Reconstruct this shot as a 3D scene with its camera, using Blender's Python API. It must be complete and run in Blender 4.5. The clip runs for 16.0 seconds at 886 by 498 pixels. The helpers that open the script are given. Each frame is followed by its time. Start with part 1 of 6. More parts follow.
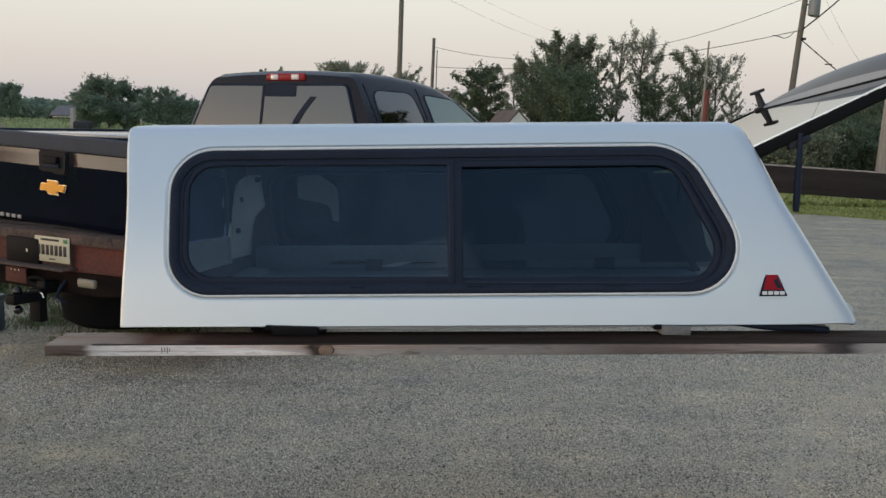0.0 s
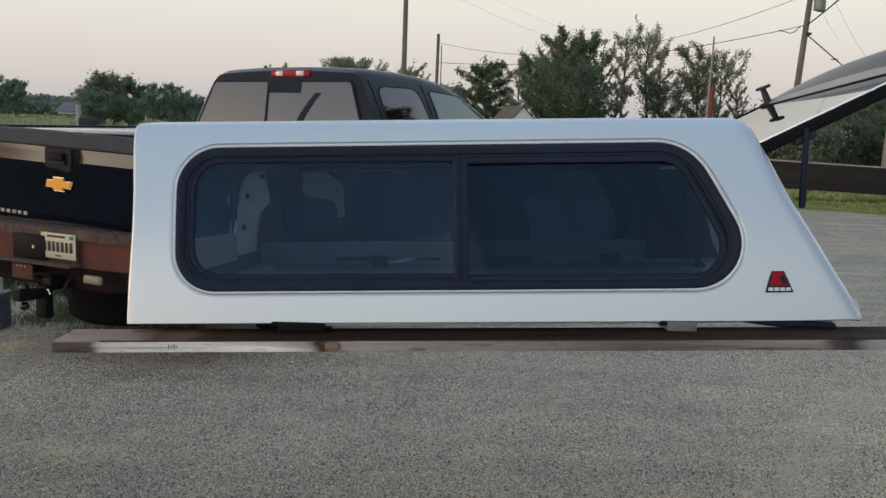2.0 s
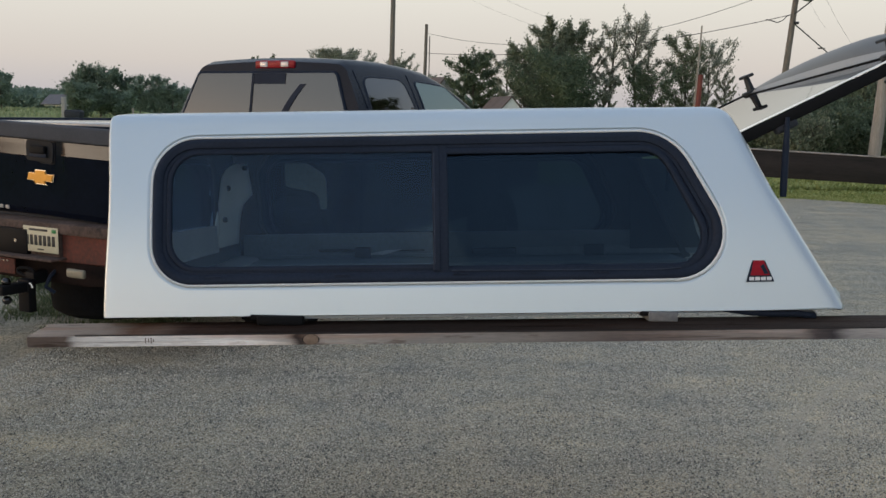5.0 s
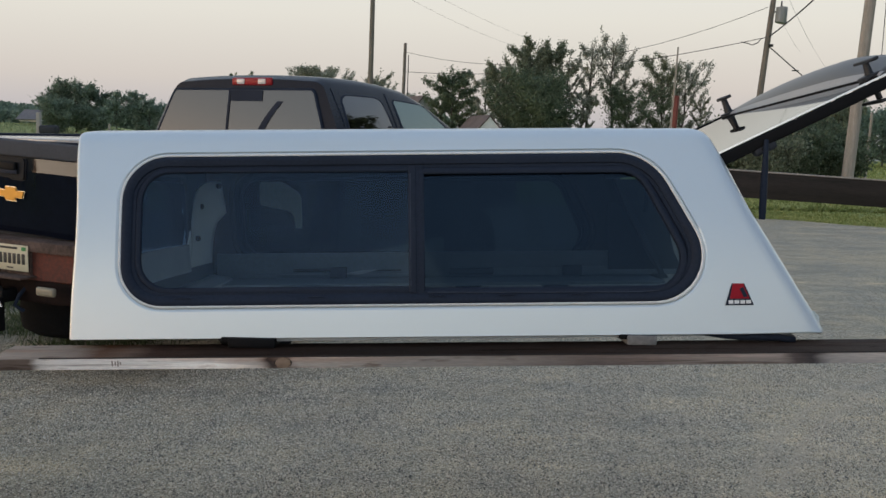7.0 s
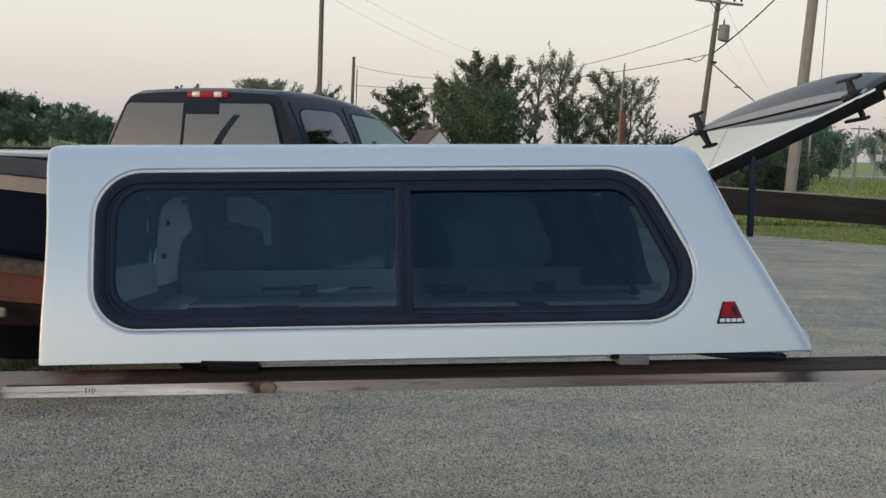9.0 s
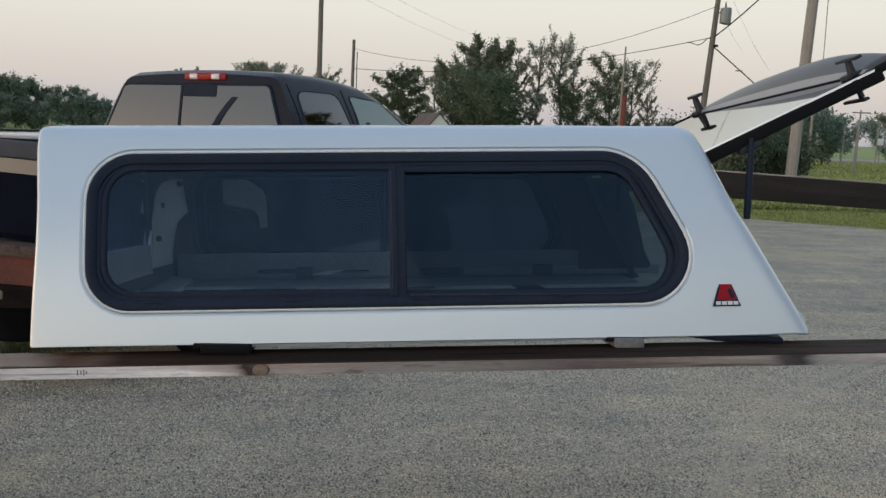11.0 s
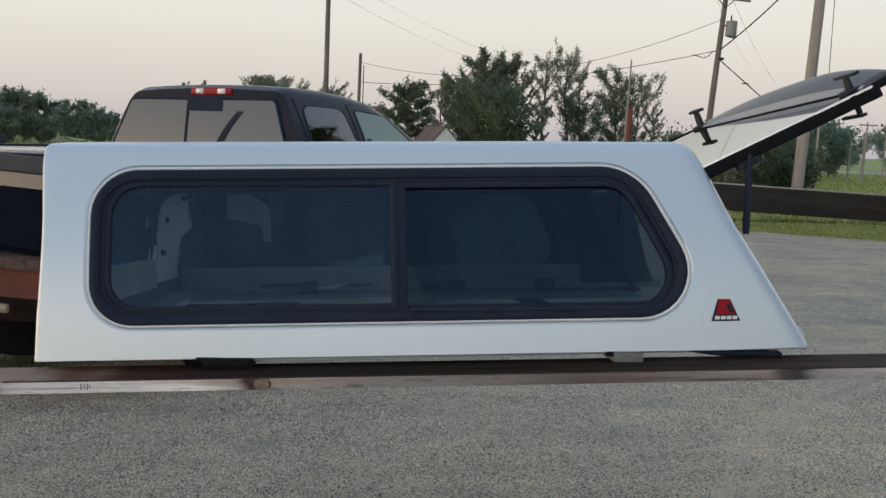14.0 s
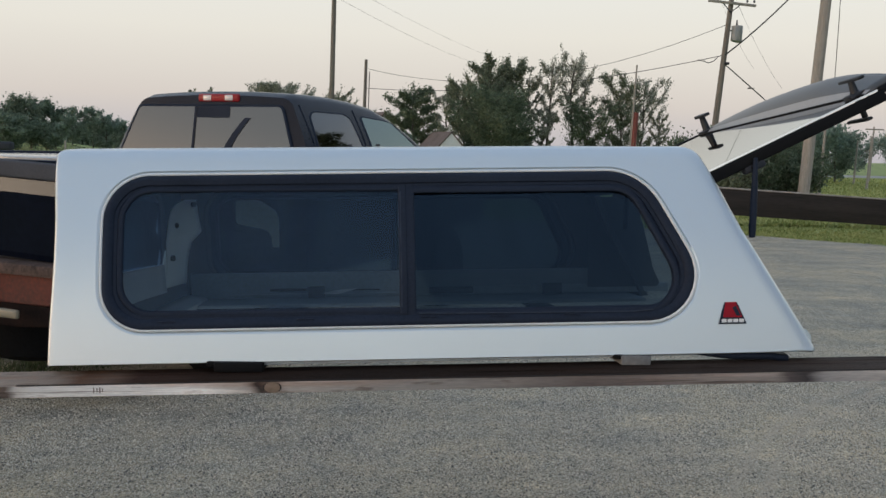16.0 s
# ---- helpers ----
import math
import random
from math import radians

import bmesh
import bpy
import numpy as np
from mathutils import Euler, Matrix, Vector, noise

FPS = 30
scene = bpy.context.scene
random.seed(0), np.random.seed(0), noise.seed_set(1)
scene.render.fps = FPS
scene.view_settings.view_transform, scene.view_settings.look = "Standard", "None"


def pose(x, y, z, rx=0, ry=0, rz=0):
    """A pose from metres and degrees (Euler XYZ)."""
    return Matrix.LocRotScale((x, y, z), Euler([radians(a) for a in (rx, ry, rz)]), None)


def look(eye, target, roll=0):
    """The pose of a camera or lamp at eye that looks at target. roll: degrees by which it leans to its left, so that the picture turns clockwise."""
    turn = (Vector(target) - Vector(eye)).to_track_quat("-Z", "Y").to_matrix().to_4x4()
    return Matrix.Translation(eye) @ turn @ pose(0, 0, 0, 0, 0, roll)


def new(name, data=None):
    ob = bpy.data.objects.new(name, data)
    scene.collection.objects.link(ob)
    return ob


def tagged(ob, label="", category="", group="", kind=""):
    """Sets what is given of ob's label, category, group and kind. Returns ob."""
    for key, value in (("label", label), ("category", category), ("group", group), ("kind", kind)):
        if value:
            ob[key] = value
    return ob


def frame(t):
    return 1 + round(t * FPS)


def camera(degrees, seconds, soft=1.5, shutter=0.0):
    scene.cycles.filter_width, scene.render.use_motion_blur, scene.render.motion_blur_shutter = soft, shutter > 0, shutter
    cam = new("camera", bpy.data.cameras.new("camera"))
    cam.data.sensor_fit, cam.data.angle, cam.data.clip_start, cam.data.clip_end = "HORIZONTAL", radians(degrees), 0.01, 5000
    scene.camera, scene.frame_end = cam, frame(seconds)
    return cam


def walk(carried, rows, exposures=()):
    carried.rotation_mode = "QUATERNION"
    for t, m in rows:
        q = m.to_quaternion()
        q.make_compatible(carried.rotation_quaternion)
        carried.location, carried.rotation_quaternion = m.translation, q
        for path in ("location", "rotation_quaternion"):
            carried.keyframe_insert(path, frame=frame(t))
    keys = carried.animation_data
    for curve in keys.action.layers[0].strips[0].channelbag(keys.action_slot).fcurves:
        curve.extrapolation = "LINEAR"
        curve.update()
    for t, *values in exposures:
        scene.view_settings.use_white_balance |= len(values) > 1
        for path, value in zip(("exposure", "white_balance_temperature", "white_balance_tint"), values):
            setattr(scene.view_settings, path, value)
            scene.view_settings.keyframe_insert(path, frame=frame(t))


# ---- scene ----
cam = camera(51.4, 16.0)
PATH = [
    (0, (-0.01, -0.026, 1.717), (-0.003, 1.957, 1.455), 1.5),
    (0.5, (-0.02, -0.023, 1.717), (-0.03, 1.959, 1.449), 1.6),
    (1, (-0.016, -0.027, 1.72), (-0.015, 1.955, 1.451), 1.6),
    (1.5, (-0.019, -0.029, 1.719), (-0.022, 1.953, 1.445), 1.6),
    (2, (-0.013, -0.028, 1.719), (-0.016, 1.953, 1.448), 1.4),
    (2.5, (-0.007, -0.028, 1.72), (0.0, 1.954, 1.445), 1.3),
    (3, (-0.001, -0.023, 1.717), (0.009, 1.957, 1.433), 1.1),
    (5.5, (0.016, -0.007, 1.719), (0.043, 1.972, 1.429), 1.2),
    (6, (-0.002, 0.0, 1.722), (0.047, 1.98, 1.447), 1.2),
    (6.5, (-0.028, 0.018, 1.715), (0.055, 1.998, 1.443), 1.3),
    (7, (0.02, 0.036, 1.721), (0.087, 2.02, 1.471), 1.6),
    (7.5, (0.018, 0.07, 1.725), (0.094, 2.056, 1.498), 1.5),
    (8, (-0.034, 0.097, 1.725), (0.093, 2.081, 1.504), 1.7),
    (8.5, (-0.072, 0.108, 1.725), (0.094, 2.089, 1.508), 1.9),
    (9, (-0.087, 0.112, 1.723), (0.093, 2.092, 1.506), 1.8),
    (11.5, (-0.063, 0.136, 1.716), (0.116, 2.112, 1.46), 1.9),
    (12, (-0.057, 0.142, 1.717), (0.112, 2.118, 1.461), 1.9),
    (12.5, (-0.046, 0.139, 1.719), (0.12, 2.116, 1.467), 1.7),
    (13, (-0.042, 0.129, 1.722), (0.122, 2.107, 1.475), 1.8),
    (13.5, (-0.048, 0.117, 1.723), (0.115, 2.097, 1.489), 1.8),
    (14, (-0.054, 0.107, 1.726), (0.111, 2.088, 1.501), 1.8),
    (14.5, (-0.06, 0.1, 1.726), (0.101, 2.082, 1.512), 1.7),
    (15, (-0.063, 0.089, 1.726), (0.092, 2.072, 1.517), 1.5),
    (15.5, (-0.062, 0.083, 1.726), (0.091, 2.066, 1.52), 1.6),
    (16, (-0.062, 0.086, 1.724), (0.09, 2.069, 1.511), 1.6),
]
walk(cam, [(t, look(e, g, r)) for t, e, g, r in PATH], exposures=[(t, e, 6420, 11) for t, e in ((0, 0.18), (2, 0.20), (3, 0.18), (6, 0.12), (7.5, 0.12), (8, 0.18), (8.5, 0.25), (9, 0.215), (11.5, 0.16), (12.5, 0.14), (13.5, 0.165), (16, 0.165))])

# ---- light ----
world = bpy.data.worlds.new("dusk_sky")
scene.world = world
world.use_nodes = True
wn = world.node_tree.nodes
wl = world.node_tree.links
wn.clear()
w_out = wn.new("ShaderNodeOutputWorld")
w_bg = wn.new("ShaderNodeBackground")
w_sky = wn.new("ShaderNodeTexSky")
w_sky.sky_type = "NISHITA"
w_sky.sun_disc = False
w_sky.sun_elevation = radians(2.5)
w_sky.sun_rotation = radians(256)
w_sky.air_density = 1.0
w_sky.dust_density = 2.0
w_tc = wn.new("ShaderNodeTexCoord")
w_sep = wn.new("ShaderNodeSeparateXYZ")
w_ramp = wn.new("ShaderNodeValToRGB")
w_scale = wn.new("ShaderNodeMixRGB")
w_scale.blend_type = "MULTIPLY"
w_scale.inputs[0].default_value = 1.0
w_scale.inputs[2].default_value = (0.02, 0.02, 0.02, 1)
w_add = wn.new("ShaderNodeMixRGB")
w_add.blend_type = "ADD"
w_add.inputs[0].default_value = 1.0
# the twilight arch: hazy rose at the skyline, cream above, grey blue overhead
stops = [(0.0, (0.45, 0.43, 0.45)), (0.05, (0.59, 0.542, 0.498)), (0.12, (0.70, 0.670, 0.598)), (0.22, (0.73, 0.74, 0.692)), (0.45, (0.445, 0.53, 0.635)), (1.0, (0.34, 0.44, 0.58))]
cr = w_ramp.color_ramp
cr.elements[0].position, cr.elements[0].color = stops[0][0], (*stops[0][1], 1)
cr.elements[1].position, cr.elements[1].color = stops[-1][0], (*stops[-1][1], 1)
for p, c in stops[1:-1]:
    el = cr.elements.new(p)
    el.color = (*c, 1)
wl.new(w_tc.outputs["Generated"], w_sep.inputs[0])
wl.new(w_sep.outputs["Z"], w_ramp.inputs[0])
wl.new(w_sky.outputs[0], w_scale.inputs[1])
wl.new(w_scale.outputs[0], w_add.inputs[1])
wl.new(w_ramp.outputs[0], w_add.inputs[2])
# afterglow low in the west
w_dot = wn.new("ShaderNodeVectorMath")
w_dot.operation = "DOT_PRODUCT"
w_dot.inputs[1].default_value = (-0.97, -0.25, 0.0)
w_west = wn.new("ShaderNodeMapRange")
w_west.interpolation_type = "SMOOTHSTEP"
w_west.inputs["From Min"].default_value = 0.35
w_west.inputs["From Max"].default_value = 1.0
w_low = wn.new("ShaderNodeMapRange")
w_low.interpolation_type = "SMOOTHSTEP"
w_low.inputs["From Min"].default_value = 0.26
w_low.inputs["From Max"].default_value = 0.0
w_glow = wn.new("ShaderNodeMath")
w_glow.operation = "MULTIPLY"
w_add2 = wn.new("ShaderNodeMixRGB")
w_add2.blend_type = "ADD"
w_add2.inputs[2].default_value = (2.2, 1.15, 0.42, 1)
wl.new(w_tc.outputs["Generated"], w_dot.inputs[0])
wl.new(w_dot.outputs["Value"], w_west.inputs["Value"])
wl.new(w_sep.outputs["Z"], w_low.inputs["Value"])
wl.new(w_west.outputs[0], w_glow.inputs[0])
wl.new(w_low.outputs[0], w_glow.inputs[1])
wl.new(w_glow.outputs[0], w_add2.inputs[0])
wl.new(w_add.outputs[0], w_add2.inputs[1])
# the southern sky behind the camera stays brighter near the skyline
w_dots = wn.new("ShaderNodeVectorMath")
w_dots.operation = "DOT_PRODUCT"
w_dots.inputs[1].default_value = (-0.30, -0.95, 0.0)
w_south = wn.new("ShaderNodeMapRange")
w_south.interpolation_type = "SMOOTHSTEP"
w_south.inputs["From Min"].default_value = 0.1
w_south.inputs["From Max"].default_value = 0.95
w_lows = wn.new("ShaderNodeMapRange")
w_lows.interpolation_type = "SMOOTHSTEP"
w_lows.inputs["From Min"].default_value = 0.42
w_lows.inputs["From Max"].default_value = 0.0
w_glows = wn.new("ShaderNodeMath")
w_glows.operation = "MULTIPLY"
w_add3 = wn.new("ShaderNodeMixRGB")
w_add3.blend_type = "ADD"
w_add3.inputs[2].default_value = (0.42, 0.45, 0.47, 1)
wl.new(w_tc.outputs["Generated"], w_dots.inputs[0])
wl.new(w_dots.outputs["Value"], w_south.inputs["Value"])
wl.new(w_sep.outputs["Z"], w_lows.inputs["Value"])
wl.new(w_south.outputs[0], w_glows.inputs[0])
wl.new(w_lows.outputs[0], w_glows.inputs[1])
wl.new(w_glows.outputs[0], w_add3.inputs[0])
wl.new(w_add2.outputs[0], w_add3.inputs[1])
# dusk is further on in the east
w_dote = wn.new("ShaderNodeVectorMath")
w_dote.operation = "DOT_PRODUCT"
w_dote.inputs[1].default_value = (0.93, -0.37, 0.0)
w_east = wn.new("ShaderNodeMapRange")
w_east.interpolation_type = "SMOOTHSTEP"
w_east.inputs["From Min"].default_value = 0.35
w_east.inputs["From Max"].default_value = 1.0
w_dim = wn.new("ShaderNodeMixRGB")
w_dim.blend_type = "MULTIPLY"
w_dim.inputs[2].default_value = (0.42, 0.46, 0.54, 1)
wl.new(w_tc.outputs["Generated"], w_dote.inputs[0])
wl.new(w_dote.outputs["Value"], w_east.inputs["Value"])
wl.new(w_east.outputs[0], w_dim.inputs[0])
wl.new(w_add3.outputs[0], w_dim.inputs[1])
wl.new(w_dim.outputs[0], w_bg.inputs[0])
wl.new(w_bg.outputs[0], w_out.inputs[0])
w_bg.inputs[1].default_value = 1.0

sun = new("afterglow_sun", bpy.data.lights.new("afterglow_sun", "SUN"))
sun.data.energy = 0.3
sun.data.angle = radians(10)
sun.data.color = (1.0, 0.78, 0.56)
sun.matrix_world = look((-12, -3, 0.55), (0, 0, 0))


# ---- materials ----
def mat(name, color, rough=0.6, metal=0.0, coat=0.0, var=0.12, scale=6.0, fine=60.0, bump=0.0, bump_scale=80.0, color2=None, spec=0.5, stretch=None, island=False, objrand=False):
    """Principled surface with variation at two scales and fine relief."""
    m = bpy.data.materials.new(name)
    m.use_nodes = True
    n, l = m.node_tree.nodes, m.node_tree.links
    b = n["Principled BSDF"]
    b.inputs["Roughness"].default_value = rough
    b.inputs["Metallic"].default_value = metal
    b.inputs["Coat Weight"].default_value = coat
    b.inputs["Coat Roughness"].default_value = 0.06
    b.inputs["Specular IOR Level"].default_value = spec
    tc = n.new("ShaderNodeTexCoord")
    src = tc.outputs["Object"]
    if stretch:
        mp = n.new("ShaderNodeMapping")
        mp.inputs["Scale"].default_value = stretch
        l.new(src, mp.inputs[0])
        src = mp.outputs[0]
    big = n.new("ShaderNodeTexNoise")
    big.inputs["Scale"].default_value = scale
    big.inputs["Detail"].default_value = 5
    small = n.new("ShaderNodeTexNoise")
    small.inputs["Scale"].default_value = fine
    small.inputs["Detail"].default_value = 4
    l.new(src, big.inputs["Vector"])
    l.new(src, small.inputs["Vector"])
    mixn = n.new("ShaderNodeMath")
    mixn.operation = "ADD"
    l.new(big.outputs[0], mixn.inputs[0])
    l.new(small.outputs[0], mixn.inputs[1])
    fac = mixn.outputs[0]
    if island or objrand:
        gi = n.new("ShaderNodeNewGeometry" if island else "ShaderNodeObjectInfo")
        ad = n.new("ShaderNodeMath")
        ad.operation = "ADD"
        l.new(fac, ad.inputs[0])
        l.new(gi.outputs["Random Per Island" if island else "Random"], ad.inputs[1])
        half = n.new("ShaderNodeMath")
        half.operation = "MULTIPLY"
        half.inputs[1].default_value = 0.667
        l.new(ad.outputs[0], half.inputs[0])
        fac = half.outputs[0]
    mr = n.new("ShaderNodeMapRange")
    mr.inputs["From Min"].default_value = 0.65
    mr.inputs["From Max"].default_value = 1.35
    l.new(fac, mr.inputs["Value"])
    mix = n.new("ShaderNodeMixRGB")
    c = np.array(color)
    c2 = np.array(color2) if color2 is not None else np.clip(c * (1 + var), 0, 1)
    c1 = c if color2 is not None else c * (1 - var)
    mix.inputs[1].default_value = (*c1, 1)
    mix.inputs[2].default_value = (*c2, 1)
    l.new(mr.outputs[0], mix.inputs[0])
    l.new(mix.outputs[0], b.inputs["Base Color"])
    if bump:
        bn = n.new("ShaderNodeTexNoise")
        bn.inputs["Scale"].default_value = bump_scale
        bn.inputs["Detail"].default_value = 6
        l.new(src, bn.inputs["Vector"])
        bp = n.new("ShaderNodeBump")
        bp.inputs["Strength"].default_value = bump
        bp.inputs["Distance"].default_value = 0.01
        l.new(bn.outputs[0], bp.inputs["Height"])
        l.new(bp.outputs[0], b.inputs["Normal"])
    return m


def glass_mat(name, tint, gloss=0.03, ior=1.5, sheen=(1, 1, 1)):
    m = bpy.data.materials.new(name)
    m.use_nodes = True
    n, l = m.node_tree.nodes, m.node_tree.links
    n.clear()
    o = n.new("ShaderNodeOutputMaterial")
    tr = n.new("ShaderNodeBsdfTransparent")
    tr.inputs[0].default_value = (*tint, 1)
    gl = n.new("ShaderNodeBsdfGlossy")
    gl.inputs["Roughness"].default_value = gloss
    gl.inputs["Color"].default_value = (*sheen, 1)
    fr = n.new("ShaderNodeFresnel")
    fr.inputs[0].default_value = ior
    mx = n.new("ShaderNodeMixShader")
    l.new(fr.outputs[0], mx.inputs[0])
    l.new(tr.outputs[0], mx.inputs[1])
    l.new(gl.outputs[0], mx.inputs[2])
    l.new(mx.outputs[0], o.inputs[0])
    return m


def leaf_mat(name, c1, c2):
    m = mat(name, c1, rough=0.65, color2=c2, scale=0.6, fine=8, island=True, spec=0.2)
    n, l = m.node_tree.nodes, m.node_tree.links
    b, o = n["Principled BSDF"], n["Material Output"]
    tl = n.new("ShaderNodeBsdfTranslucent")
    mx = n.new("ShaderNodeMixShader")
    mx.inputs[0].default_value = 0.3
    l.new(b.inputs["Base Color"].links[0].from_socket, tl.inputs[0])
    l.new(b.outputs[0], mx.inputs[1])
    l.new(tl.outputs[0], mx.inputs[2])
    l.new(mx.outputs[0], o.inputs[0])
    return m


def darker_stretch(n, l, col):
    """A darker stretch with a ragged border, centred left of the shell."""
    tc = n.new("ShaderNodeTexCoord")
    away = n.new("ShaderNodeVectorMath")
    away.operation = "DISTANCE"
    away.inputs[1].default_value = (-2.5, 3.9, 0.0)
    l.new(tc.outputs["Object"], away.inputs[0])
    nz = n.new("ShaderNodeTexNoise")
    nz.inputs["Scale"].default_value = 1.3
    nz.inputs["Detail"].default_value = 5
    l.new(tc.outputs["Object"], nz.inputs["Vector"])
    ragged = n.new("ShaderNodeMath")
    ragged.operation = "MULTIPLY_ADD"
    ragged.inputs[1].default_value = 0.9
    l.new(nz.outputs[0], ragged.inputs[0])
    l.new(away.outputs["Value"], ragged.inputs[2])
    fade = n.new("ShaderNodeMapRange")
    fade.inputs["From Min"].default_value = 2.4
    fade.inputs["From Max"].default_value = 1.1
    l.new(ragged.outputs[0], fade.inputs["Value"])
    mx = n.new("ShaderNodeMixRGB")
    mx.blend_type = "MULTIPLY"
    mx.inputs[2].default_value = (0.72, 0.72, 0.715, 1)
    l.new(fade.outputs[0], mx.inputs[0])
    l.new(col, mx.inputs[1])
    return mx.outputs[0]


def gravel_mat(name):
    m = bpy.data.materials.new(name)
    m.use_nodes = True
    n, l = m.node_tree.nodes, m.node_tree.links
    b = n["Principled BSDF"]
    b.inputs["Roughness"].default_value = 0.9
    b.inputs["Specular IOR Level"].default_value = 0.25
    tc = n.new("ShaderNodeTexCoord")

    def tex(kind, scale, detail=4):
        t = n.new(kind)
        t.inputs["Scale"].default_value = scale
        if kind == "ShaderNodeTexNoise":
            t.inputs["Detail"].default_value = detail
        l.new(tc.outputs["Object"], t.inputs["Vector"])
        return t

    def ramp(sock, stops):
        r = n.new("ShaderNodeValToRGB")
        e = r.color_ramp.elements
        e[0].position, e[0].color = stops[0][0], (*stops[0][1], 1)
        e[1].position, e[1].color = stops[-1][0], (*stops[-1][1], 1)
        for p, c in stops[1:-1]:
            r.color_ramp.elements.new(p).color = (*c, 1)
        l.new(sock, r.inputs[0])
        return r.outputs[0]

    def mul(a, c, f=1.0, kind="MULTIPLY"):
        x = n.new("ShaderNodeMixRGB")
        x.blend_type = kind
        x.inputs[0].default_value = f
        l.new(a, x.inputs[1])
        l.new(c, x.inputs[2])
        return x.outputs[0]

    cell = tex("ShaderNodeTexVoronoi", 90)
    cell2 = tex("ShaderNodeTexVoronoi", 210)
    pebble = ramp(cell.outputs["Color"], [(0.05, (0.13, 0.127, 0.12)), (0.14, (0.20, 0.185, 0.163)), (0.23, (0.62, 0.57, 0.475)), (0.7, (0.84, 0.765, 0.63)), (0.96, (0.97, 0.90, 0.76))])
    grit = ramp(cell2.outputs["Color"], [(0.15, (0.74, 0.74, 0.74)), (0.85, (1.14, 1.14, 1.14))])
    patch = ramp(tex("ShaderNodeTexNoise", 0.55, 6).outputs[0], [(0.36, (0.90, 0.915, 0.94)), (0.5, (1.03, 1.03, 1.02)), (0.64, (1.17, 1.13, 1.05))])
    patch2 = ramp(tex("ShaderNodeTexNoise", 3.2, 5).outputs[0], [(0.32, (0.86, 0.88, 0.92)), (0.55, (1.03, 1.015, 0.99)), (0.64, (1.08, 1.05, 1.0)), (0.70, (1.22, 1.18, 1.11))])
    patch3 = ramp(tex("ShaderNodeTexNoise", 17, 4).outputs[0], [(0.30, (0.86, 0.865, 0.875)), (0.70, (1.13, 1.12, 1.10))])
    edge = ramp(cell.outputs["Distance"], [(0.0, (1.08, 1.08, 1.08)), (0.7, (0.52, 0.50, 0.465))])
    mps = n.new("ShaderNodeMapping")
    mps.inputs["Rotation"].default_value = (0, 0, radians(-57))
    mps.inputs["Scale"].default_value = (0.35, 2.6, 1)
    l.new(tc.outputs["Object"], mps.inputs[0])
    stn = tex("ShaderNodeTexNoise", 1.0, 5)
    l.new(mps.outputs[0], stn.inputs["Vector"])
    streak = ramp(stn.outputs[0], [(0.36, (0.86, 0.865, 0.88)), (0.5, (0.98, 0.98, 0.98)), (0.58, (1.04, 1.03, 1.01)), (0.66, (1.16, 1.13, 1.08))])
    col = mul(mul(mul(mul(mul(mul(pebble, grit), patch), patch2), patch3), edge), streak)
    col = darker_stretch(n, l, col)
    # a curved tyre track, its stones pressed into pale fines
    sp = n.new("ShaderNodeVectorMath")
    sp.operation = "DISTANCE"
    l.new(tc.outputs["Object"], sp.inputs[0])
    sp.inputs[1].default_value = (TRACK[0], TRACK[1], 0.0)
    wob = n.new("ShaderNodeMath")
    wob.operation = "MULTIPLY_ADD"
    wob.inputs[1].default_value = 0.10
    l.new(tex("ShaderNodeTexNoise", 2.5, 4).outputs[0], wob.inputs[0])
    l.new(sp.outputs["Value"], wob.inputs[2])
    track = ramp(wob.outputs[0], [(0.0, (0, 0, 0)), (1.0, (0, 0, 0))])
    r = track.node.color_ramp
    mp = n.new("ShaderNodeMapRange")
    mp.inputs["From Min"].default_value = TRACK[2] - 0.5
    mp.inputs["From Max"].default_value = TRACK[2] + 0.5
    l.new(wob.outputs[0], mp.inputs["Value"])
    l.new(mp.outputs[0], track.node.inputs[0])
    for p, c in ((0.36, 0.0), (0.40, 0.50), (0.44, 0.58), (0.475, 0.08), (0.535, 0.10), (0.565, 0.55), (0.60, 0.50), (0.64, 0.06), (0.72, 0.0)):
        r.elements.new(p).color = (c, c, c, 1)
    fines = n.new("ShaderNodeMixRGB")
    l.new(track, fines.inputs[0])
    l.new(col, fines.inputs[1])
    fines.inputs[2].default_value = (0.56, 0.48, 0.375, 1)
    col = fines.outputs[0]
    l.new(col, b.inputs["Base Color"])
    bp = n.new("ShaderNodeBump")
    bp.invert = True
    bp.inputs["Strength"].default_value = 0.9
    bp.inputs["Distance"].default_value = 0.012
    l.new(cell.outputs["Distance"], bp.inputs["Height"])
    l.new(bp.outputs[0], b.inputs["Normal"])
    return m


M_SILVERBAR = mat("worn_silver_bar", (0.30, 0.30, 0.295), rough=0.5, metal=0.2, var=0.2, scale=20, fine=90)
M_SILVER = mat("silver_paint", (0.625, 0.69, 0.73), rough=0.34, metal=0.55, coat=0.7, var=0.03, scale=2, fine=900)
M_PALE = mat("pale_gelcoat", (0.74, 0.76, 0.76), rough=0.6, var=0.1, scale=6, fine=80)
M_RAIL = mat("dull_rail", (0.38, 0.41, 0.42), rough=0.7, var=0.2, scale=6, fine=60)
M_CHEEK = mat("white_gelcoat", (0.88, 0.93, 0.90), rough=0.6, var=0.1, scale=6, fine=80)
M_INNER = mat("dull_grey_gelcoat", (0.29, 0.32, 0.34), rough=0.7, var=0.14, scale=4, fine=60)
